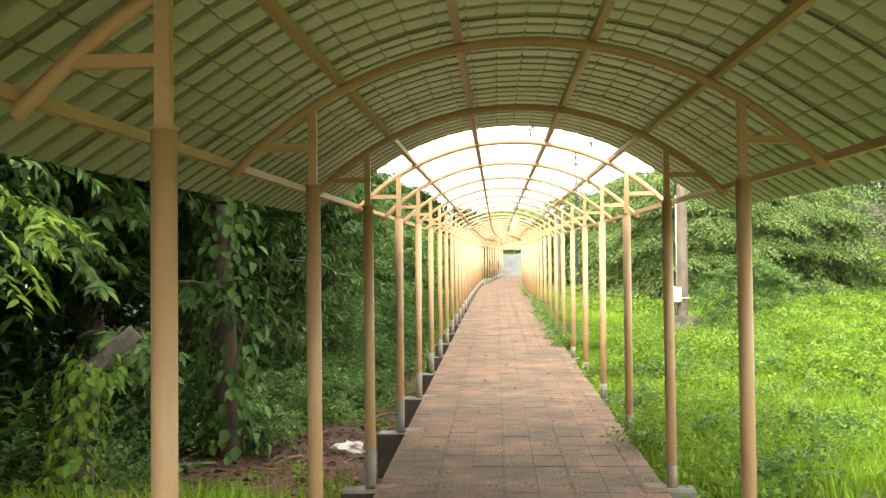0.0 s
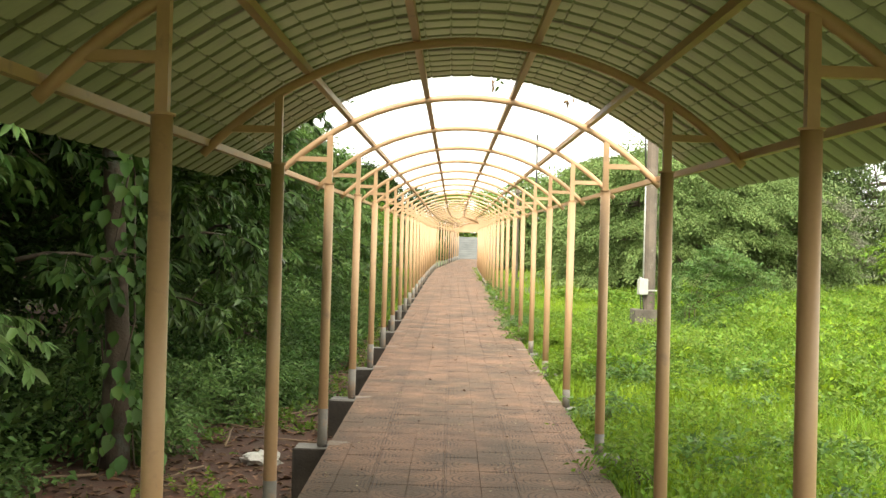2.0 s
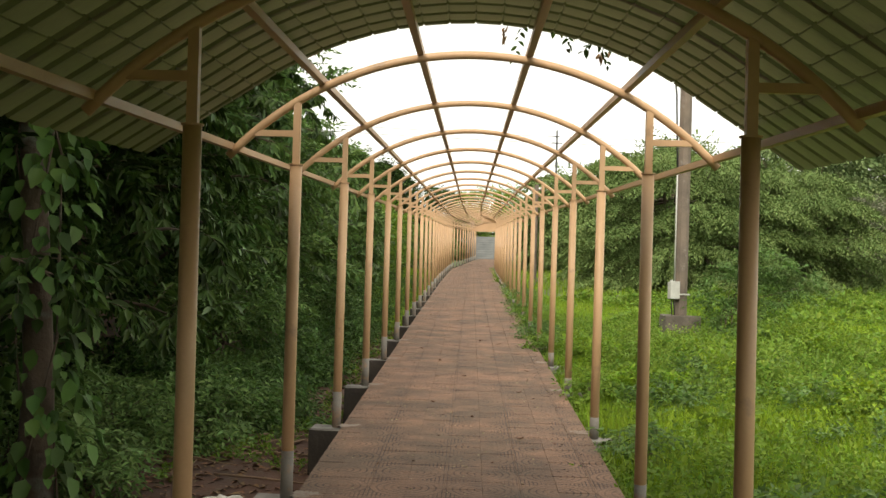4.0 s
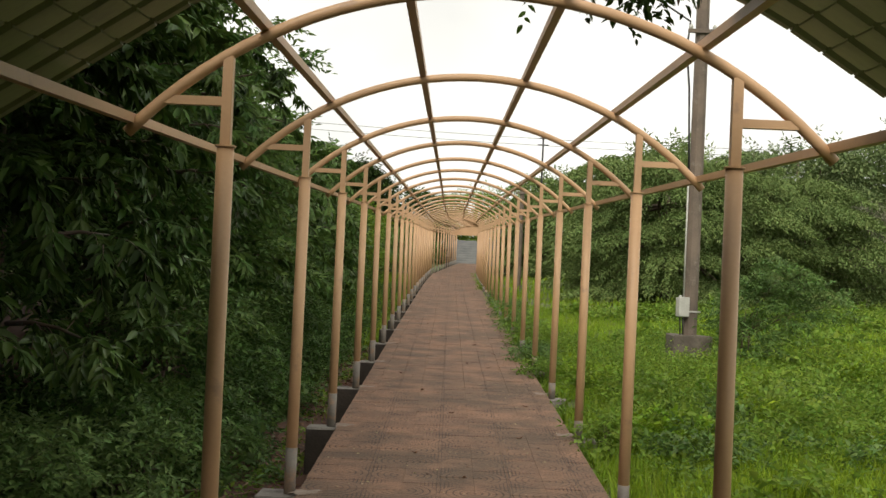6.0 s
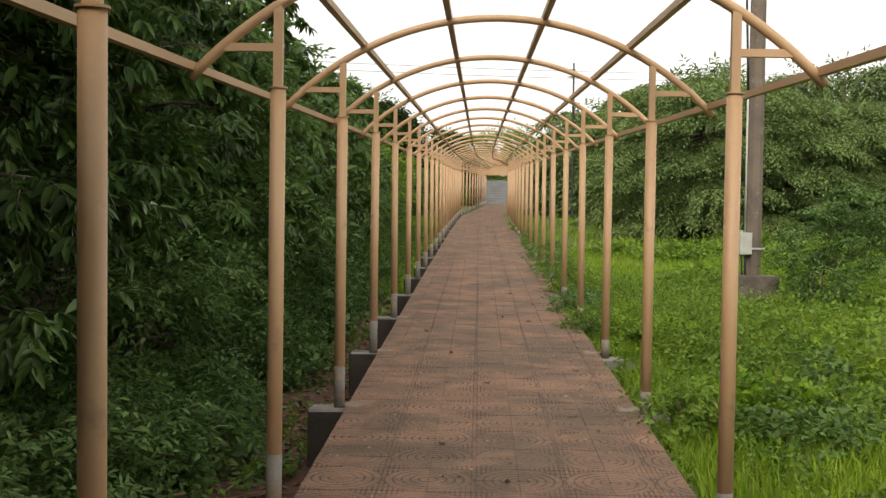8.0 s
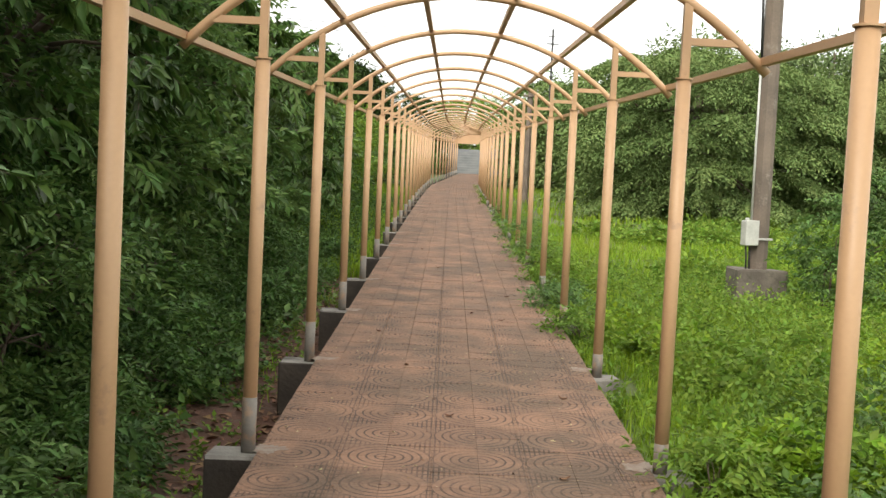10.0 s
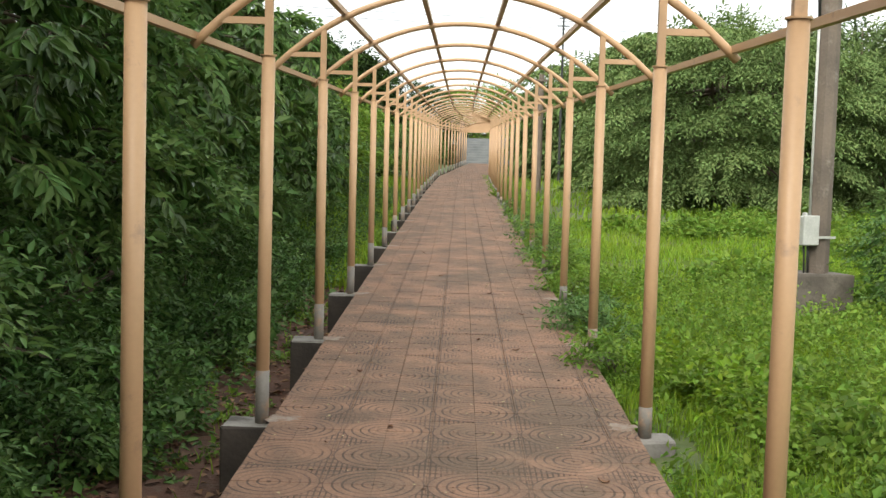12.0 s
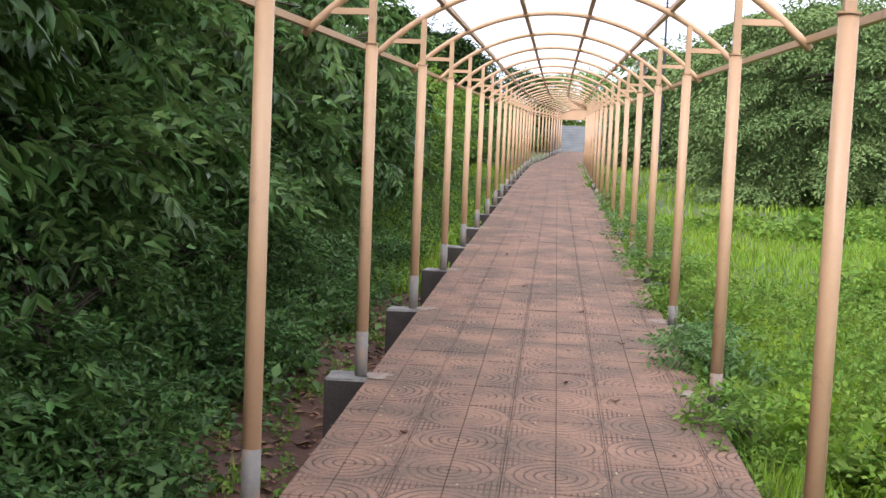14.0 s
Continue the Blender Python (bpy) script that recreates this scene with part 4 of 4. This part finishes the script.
def thicket_foot(x, y):
    return (x < -2.1 - 1.2 * np.clip((13.5 - y) / 3.5, 0, 1) + 0.3 * np.sin(y * 1.3) + 0.2 * np.sin(y * 3.7)) & patchy(x, y, 0.8, 51.0, -0.25)


# brightened leaves below y 12, darker ones beyond: light put into the colour
weeds("undergrowth", scatter(10000, -4.6, -1.65, 4.5, 12, rng, thicket_foot), rng, 0.75, 0.065, LEAF_BRIGHTENED, "leafy green undergrowth at the foot of the thicket", 7)
weeds("shaded_undergrowth", np.concatenate([scatter(16000, -4.2, -1.65, 12, 24, rng, thicket_foot), scatter(6000, -4.2, -1.6, 22, 46, rng)]), rng, 0.7, 0.06, LEAF_UNDER, "leafy dark-green undergrowth along the shaded side", 7)
weeds("broad_weeds", scatter(1500, -3.4, -1.6, 11.5, 28, rng, lambda x, y: patchy(x, y, 0.6, 55.0, 0.0)), rng, 0.5, 0.1, LEAF_FOOT, "broad-leaved plants among the shaded undergrowth", 6)
weeds("litter_sprouts", scatter(2600, -2.4, -1.25, 4, 30, rng, lambda x, y: patchy(x, y, 0.7, 61.0, np.where(y < 10, 0.28, 0.05))), rng, 0.2, 0.05, LEAF_MID, "small green sprouts on the leaf litter")


# creeper-clad trunk close to the walkway
build_tree("creeper_tree", -2.8, 8.2, 6.2, [((-0.2, 0.2, 4.6), (1.4, 1.6, 1.3)), ((-0.9, -1.0, 3.7), (1.2, 1.4, 0.9)), ((-0.4, 1.5, 3.8), (1.1, 1.4, 0.9)), ((0.1, -1.6, 4.2), (0.9, 1.3, 0.8))], 1500, 8, 0.13, LEAF_DARK, "slim brown trunk wrapped in creepers with drooping leaves", 400, 0.10, twig=0.5, trunk_top=3.4)


def build_creeper(name, line, n, radius, leaf, mat, label, seed):
    """Hanging creeper leaves around a line of points."""
    rg = np.random.default_rng(seed)
    pts = np.array(line, float)
    k = rg.uniform(0, len(pts) - 1.001, n)
    i = k.astype(int)
    p = pts[i] + (pts[i + 1] - pts[i]) * (k - i)[:, None]
    d = unit(rg.normal(0, 1, (n, 3)) * np.array([1, 1, 0.4]))
    base = p + d * radius * rg.uniform(0.5, 1.3, (n, 1))
    way = unit(d * 0.6 + np.array([0, 0, -0.8]) + rg.normal(0, 0.25, (n, 3)))
    ln = leaf * rg.uniform(0.5, 1.3, n)
    v, t = leaves(base, way, d + np.array([0, 0, 0.3]), ln, ln * 0.75, rg, True)
    root = new(name)
    part("foliage", fast_mesh("foliage", v, t, mat), root)
    for q in range(3):
        vine = [Vector(pt) + Vector((math.cos(2 * q + 1.7 * m), math.sin(2 * q + 1.7 * m), 0)) * radius * 0.55 for m, pt in enumerate(line)]
        sv, sf = tube(vine, 0.009, 6)
        part("vine", mesh("vine", sv, sf, BARK, True), root)
    tagged(root, label, "creeper")


gz = ground_z(-2.8, 8.2)
build_creeper("trunk_creeper", [(-2.78, 8.15, gz), (-2.75, 8.1, gz + 1.2), (-2.8, 8.15, gz + 2.4), (-2.85, 8.2, gz + 3.4)], 640, 0.3, 0.13, LEAF_UNDER, "creeper with large drooping leaves hanging on the trunk", 401)
gz = ground_z(-2.8, 4.25) + 0.05
build_creeper("post_creeper", [(-2.88, 4.2, gz), (-2.84, 4.16, gz + 0.35), (-2.76, 4.15, gz + 0.75), (-2.68, 4.15, gz + 0.92)], 420, 0.15, 0.075, LEAF_MID, "light green creeper climbing the fence post", 402)

# bough reaching over the walkway from the shade trees
rg = np.random.default_rng(403)
bough = new("overhanging_bough")
v, f = tube([(-4.2, 11.2, 4.4), (-2.4, 11.4, 5.6), (-0.4, 11.3, 5.5), (0.7, 11.2, 4.9), (1.15, 11.1, 4.2)], [0.07, 0.05, 0.035, 0.02, 0.008], 8)
part("limb", mesh("limb", v, f, BARK, True), bough)
c = np.array([(1.2, 11.1, 4.08)]) + rg.normal(0, 1, (210, 3)) * np.array([[0.24, 0.3, 0.17]])
v, t = sprays(c, rg.normal(0, 0.6, (210, 3)) + np.array([0.1, 0, -0.25]), rg.uniform(0.15, 0.32, 210), 8, 0.09, rg, aspect=0.5, fine=True)
part("foliage", fast_mesh("foliage", v, t, LEAF_DARK), bough)
tagged(bough, "leafy bough hanging over the open arches", "branch")

# branches with long feathered leaves reaching out of the thicket
def build_branch(x, y, z, n, leaf, mat, seed, label):
    rg = np.random.default_rng(seed)
    root = new("leafy_branch")
    v, f = tube([(x - 1.5, y + 0.5, z - 0.3), (x - 0.8, y + 0.25, z + 0.02), (x - 0.1, y, z + 0.08), (x + 0.3, y - 0.15, z)], [0.02, 0.013, 0.008, 0.003], 6)
    part("limb", mesh("limb", v, f, BARK, True), root)
    c = np.array([(x, y, z)]) + rg.normal(0, 1, (n, 3)) * np.array([[0.32, 0.35, 0.16]])
    v, t = sprays(c, rg.normal(0, 0.4, (n, 3)) + np.array([0.6, -0.35, -0.45]), rg.uniform(0.3, 0.5, n), 17, leaf, rg, aspect=0.34, fine=True)
    part("foliage", fast_mesh("foliage", v, t, mat), root)
    tagged(root, label, "branch", "branches reaching from the thicket")


build_branch(-2.75, 2.4, 1.95, 9, 0.095, LEAF_MID, 404, "low branch with long feathered light-green leaves")
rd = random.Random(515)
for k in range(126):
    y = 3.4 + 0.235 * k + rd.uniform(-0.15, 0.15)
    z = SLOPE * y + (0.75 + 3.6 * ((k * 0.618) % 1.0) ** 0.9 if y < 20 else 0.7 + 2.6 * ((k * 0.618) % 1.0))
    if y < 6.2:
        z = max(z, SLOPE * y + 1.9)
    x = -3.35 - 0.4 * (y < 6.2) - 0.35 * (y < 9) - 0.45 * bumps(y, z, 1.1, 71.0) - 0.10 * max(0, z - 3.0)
    # leaf colour changes with y: the thicket's shade is put into the darker leaves
    build_drape(x, y, z, rd.uniform(0.45, 0.95), 13 if y < 20 else 9, 0.155 if y < 20 else 0.17, LEAF_BRIGHTENED if y < 7.2 and k % 3 else LEAF_FOOT if y < 7.2 else LEAF_DARK if y < 11.5 else LEAF_GLOSSY if y < 13.3 or k % 3 == 0 else LEAF_FOOT if k % 3 == 1 else LEAF_UNDER, 1410 + k, "drooping bough with bunches of long glossy leaves, light and shade put into their green")



# ---- litter ----
def build_bag():
    rb = random.Random(12)
    bm = bmesh.new()
    bmesh.ops.create_icosphere(bm, subdivisions=3, radius=0.14)
    for q in bm.verts:
        k = 1 + 0.7 * noise.noise(q.co * 11) + 0.4 * noise.noise(q.co * 27)
        q.co = Vector((q.co.x * k * 1.2, q.co.y * k, max(-0.03, q.co.z * k * 0.55)))
    me = bpy.data.meshes.new("plastic_sack")
    bm.to_mesh(me)
    bm.free()
    me.materials.append(CLOTH)
    ob = new("plastic_sack", me)
    ob.matrix_basis = pose(-1.66, 8.75, ground_z(-1.66, 8.75) + 0.02, 0, 0, 25)
    tagged(ob, "crumpled dirty white plastic sack lying on the red soil", "sack")


build_bag()
rs = random.Random(31)
for k in range(26):
    x, y = rs.uniform(-3.0, -1.35), rs.uniform(5.0, 12.0)
    ln, a = rs.uniform(0.3, 1.3), rs.uniform(0, 6.28)
    pts = []
    for q in range(4):
        px, py = x + math.cos(a) * ln * q / 3 + rs.uniform(-0.03, 0.03), y + math.sin(a) * ln * q / 3 + rs.uniform(-0.03, 0.03)
        px = min(px, -1.2)
        pts.append((px, py, ground_z(px, py) + 0.015 + rs.uniform(0, 0.03)))
    v, f = tube(pts, [0.011, 0.009, 0.007, 0.004], 6)
    tagged(new("fallen_stick", mesh("fallen_stick", v, f, TWIG, True)), "dry fallen stick lying on leaf litter", "stick", "sticks on the soil")


def litter(name, n, x0, x1, y0, y1, size, mat, label, onpath, seed, keep=None):
    rg = np.random.default_rng(seed)
    if onpath:
        x, y = rg.uniform(x0, x1, n), rg.uniform(y0, y1, n)
        p = np.stack([x, y, SLOPE * y - 0.0031 * np.maximum(0, y - 22) + 0.004], 1)
    else:
        p = scatter(n, x0, x1, y0, y1, rg, keep) + np.array([[0, 0, 0.008]])
    n = len(p)
    a = rg.uniform(0, 6.283, n)
    way = unit(np.stack([np.cos(a), np.sin(a), rg.uniform(0.0, 0.25, n)], 1))
    up = unit(np.array([[0, 0, 1.0]]) + rg.normal(0, 0.15, (n, 3)))
    ln = size * rg.uniform(0.5, 1.4, n)
    v, t = leaves(p, way, up, ln, ln * 0.55, rg)
    v[:, 2] = np.maximum(v[:, 2], np.repeat(p[:, 2], 4) - 0.0005)
    tagged(new(name, fast_mesh(name, v, t, mat)), label, "fallen leaves", kind="stuff")


litter("leaf_litter", 9000, -4.0, -1.2, 3, 26, 0.075, DRY_LEAF, "brown dry leaves covering the red soil", False, 41)
litter("path_petals", 620, -0.95, 0.95, 2, 34, 0.021, YELLOW_LEAF, "tiny pale yellow leaves strewn on the paving", True, 42)
litter("path_specks", 620, -0.97, 0.97, 2, 40, 0.024, DRY_LEAF, "small brown leaf scraps on the paving", True, 43)
litter("edge_mud", 420, 0.62, 0.97, 5, 40, 0.022, MUD, "dark crumbs of mud along the paving edge", True, 44)


def build_curled_leaf():
    vs, fs = [], []
    for i in range(5):
        for j in range(5):
            u, w = i / 4, j / 4 - 0.5
            wd = math.sin(math.pi * min(0.98, u + 0.06)) * 0.045
            vs.append((0.09 * u, w * wd, 0.004 + 0.6 * w * w * 0.09 + 0.03 * (u - 0.4) ** 2 * 3))
    for i in range(4):
        for j in range(4):
            fs.append((i * 5 + j, i * 5 + j + 1, i * 5 + j + 6, i * 5 + j + 5))
    return mesh("fallen_leaf", vs, fs, DRY_LEAF, True)


leaf_me = build_curled_leaf()
rl = random.Random(5)
for k, (x, y) in enumerate([(-0.28, 11.4), (-0.33, 14.9), (0.17, 17.6), (0.42, 17.2), (0.06, 10.6), (-0.05, 13.4), (0.5, 12.2), (0.72, 14.0), (0.4, 9.6), (-0.6, 16.3), (0.3, 20.2), (-0.2, 21.5), (0.6, 18.9), (-0.45, 24.0)]):
    ob = new("fallen_leaf", leaf_me)
    ob.matrix_basis = pose(x, y, SLOPE * y + 0.001, 0, 0, rl.uniform(0, 360)) @ Matrix.Diagonal((0.62, 0.75, 0.45, 1))
    tagged(ob, "dry curled brown leaf lying on the paving", "leaf", "fallen leaves on the paving")
rg = np.random.default_rng(77)
for x in (0.17, 0.68):
    c = np.array([(x, 6.97, SLOPE * 6.97 + arc_z(x) + 0.06)]) + rg.normal(0, 0.012, (5, 3))
    v, t = leaves(c, unit(rg.normal(0, 0.5, (5, 3)) + np.array([0, 0, -0.9])), rg.normal(0, 1, (5, 3)), rg.uniform(0.04, 0.09, 5), rg.uniform(0.015, 0.03, 5), rg)
    tagged(new("dry_tuft", fast_mesh("dry_tuft", v, t, DRY_LEAF)), "dry brown leaf tuft caught on the roof's edge", "dry leaves", "tufts on the roof edge")


# bushes forming the leafy foot of the thicket
rk = random.Random(88)
for k in range(15):
    y = 14.0 + 1.3 * k + rk.uniform(-0.3, 0.3)
    w, h = rk.uniform(1.5, 2.1), rk.uniform(0.9, 1.9)
    build_tree("thicket_bush", -2.6 - 0.9 * max(0.0, min(1.0, (y - 22) / 6)) - w * 0.22 + rk.uniform(-0.15, 0.12), y, h, lumpy(w, 1.9, h, -0.05, 16, 700 + k, 0.5), 1000 if k < 10 else 600, 7, 0.075 if k < 10 else 0.1, LEAF_UNDER if k % 3 and k < 7 else LEAF_FOOT, "leafy green bush at the foot of the thicket", 720 + k, 0.02, twig=0.32, stems=3, category="bush", fine=k < 6, thin_side=-0.4)
weeds("far_edge_weeds", np.concatenate([scatter(4500, -1.6, -0.98, 28, 56, rng), scatter(1500, 1.0, 1.6, 40, 47, rng)]), rng, 0.3, 0.08, LEAF_MID, "green weeds growing along the far paving edge", 6)
for k in range(11):
    y = 33.0 + 4.2 * k
    w = rk.uniform(2.6, 3.4)
    h = rk.uniform(2.2, 3.6)
    build_tree("thicket_bush", mid_x(y) - 4.0 + rk.uniform(-0.3, 0.3), y, h, lumpy(w, 4.6, h, -0.05, 16, 800 + k, 0.5), 700, 7, 0.17, LEAF_MID if k % 2 else LEAF_FOOT, "tall leafy green bush beside the far walkway", 820 + k, 0.03, twig=0.5, stems=3, category="bush")
for k in range(14):
    y = 11.8 + 1.05 * k + rk.uniform(-0.3, 0.3)
    w, h = rk.uniform(0.6, 0.95), rk.uniform(0.45, 0.9)
    build_tree("low_bush", -2.1 + rk.uniform(-0.2, 0.12), y, h, lumpy(w, 1.0, h, -0.05, 10, 900 + k, 0.5), 260, 7, 0.065, LEAF_UNDER, "low leafy green bush on the red soil's edge", 920 + k, 0.01, twig=0.22, stems=3, category="bush", fine=True, tuft=8)
for k in range(26):
    y = 8.6 + 0.24 * k + rk.uniform(-0.2, 0.2)
    w, h = rk.uniform(0.7, 1.15), rk.uniform(0.5, 0.95) * (1.0 if y < 12 else 0.7)
    x = rk.uniform(-4.3, -2.5) if y < 10.5 else rk.uniform(-3.8, -2.0)
    # near bushes get the brightened green, those past y 12 the darker ones
    build_tree("low_bush", x, y, h, lumpy(w, 1.0, h, -0.05, 10, 1900 + k, 0.5), 240, 7, 0.07, LEAF_BRIGHTENED if y < 12.0 else LEAF_FOOT if k % 2 else LEAF_UNDER, "low leafy green bush in front of the dark thicket", 1940 + k, 0.01, twig=0.24, stems=3, category="bush", fine=True, tuft=8)
for k, (x, y, w, h) in enumerate(((1.12, 16.75, 0.55, 0.42), (1.2, 19.0, 0.5, 0.4), (1.18, 21.9, 0.6, 0.62), (1.15, 23.3, 0.6, 0.75), (1.2, 25.6, 0.6, 0.6), (1.2, 28.5, 0.6, 0.6), (1.25, 12.2, 0.45, 0.35), (1.3, 9.2, 0.5, 0.4), (1.25, 6.6, 0.5, 0.45), (1.16, 18.2, 0.5, 0.4), (1.2, 20.6, 0.5, 0.5), (1.18, 22.7, 0.5, 0.5), (1.2, 24.4, 0.55, 0.55), (1.2, 26.8, 0.6, 0.5), (1.22, 30.0, 0.6, 0.5), (1.2, 32.2, 0.6, 0.55), (1.25, 34.6, 0.6, 0.5))):
    build_tree("edge_bush", x, y, h, lumpy(w, w * 1.3, h, 0.0, 8, 950 + k, 0.55), 150, 7, 0.055, LEAF_FOOT if k % 2 else LEAF_MID, "small leafy weed bush leaning over the paving edge", 970 + k, 0.008, twig=0.22, stems=3, category="bush", fine=True, tuft=6)
# dark leaves added to stand in for the shaded hollow behind the trunks
weeds("shade_fill_leaves", scatter(6500, -8.5, -3.3, 0, 13, rng), rng, 1.3, 0.11, LEAF_DARK, "added dark leaves filling the shaded hollow under the thicket's trees", 8)


# ---- paving tiles: those passed nearest are single pieces, the rest joined ----
TILE_X, TILE_Y, TILE_X0, TILE_Y0 = 0.233, 0.23375, 0.12, 14.81
COLUMNS = []                     # middle and half width of each column, the outer ones cut to fit
for k in range(-5, 4):
    x0, x1 = max(TILE_X0 + TILE_X * k, -0.983), min(TILE_X0 + TILE_X * (k + 1), 0.983)
    COLUMNS.append(((x0 + x1) / 2, (x1 - x0) / 2 - 0.0004))
TILE_MESH = {}
for cx, half in COLUMNS:
    key = round(half, 3)
    if key not in TILE_MESH:
        TILE_MESH[key] = mesh("paving_tile", *box(-half, half, -0.1165, 0.1165, -0.03, 0.0, 0.0014), TILE)
tilt = math.degrees(math.atan(SLOPE))
rng_t = random.Random(77)
chunks = []
for j in range(-107, 296):
    y = TILE_Y0 + TILE_Y * (j + 0.5)
    single = -31 <= j < 2
    for cx, half in COLUMNS:
        dz = rng_t.uniform(-0.0015, 0.0015)
        if single:
            part("paving_tile", TILE_MESH[round(half, 3)], pavement, m=pose(cx, y, SLOPE * y + dz, tilt + rng_t.uniform(-0.25, 0.25), rng_t.uniform(-0.25, 0.25), 0))
            continue
        x0, z = mid_x(y) + cx, floor_z(y) + dz
        a, b, h = half, 0.1165, 0.0014
        q = SLOPE * b
        chunks.append(([(x0 - a, y - b, z - q - 0.02), (x0 + a, y - b, z - q - 0.02), (x0 + a, y + b, z + q - 0.02), (x0 - a, y + b, z + q - 0.02), (x0 - a + h, y - b + h, z - q), (x0 + a - h, y - b + h, z - q), (x0 + a - h, y + b - h, z + q), (x0 - a + h, y + b - h, z + q)],
                       [(4, 5, 6, 7), (0, 1, 5, 4), (1, 2, 6, 5), (2, 3, 7, 6), (3, 0, 4, 7)]))
v, f = join(*chunks)
rest = part("joined_tiles", mesh("joined_tiles", v, f, TILE), pavement)
tagged(rest, "pinkish patterned cement paving tiles", kind="stuff")
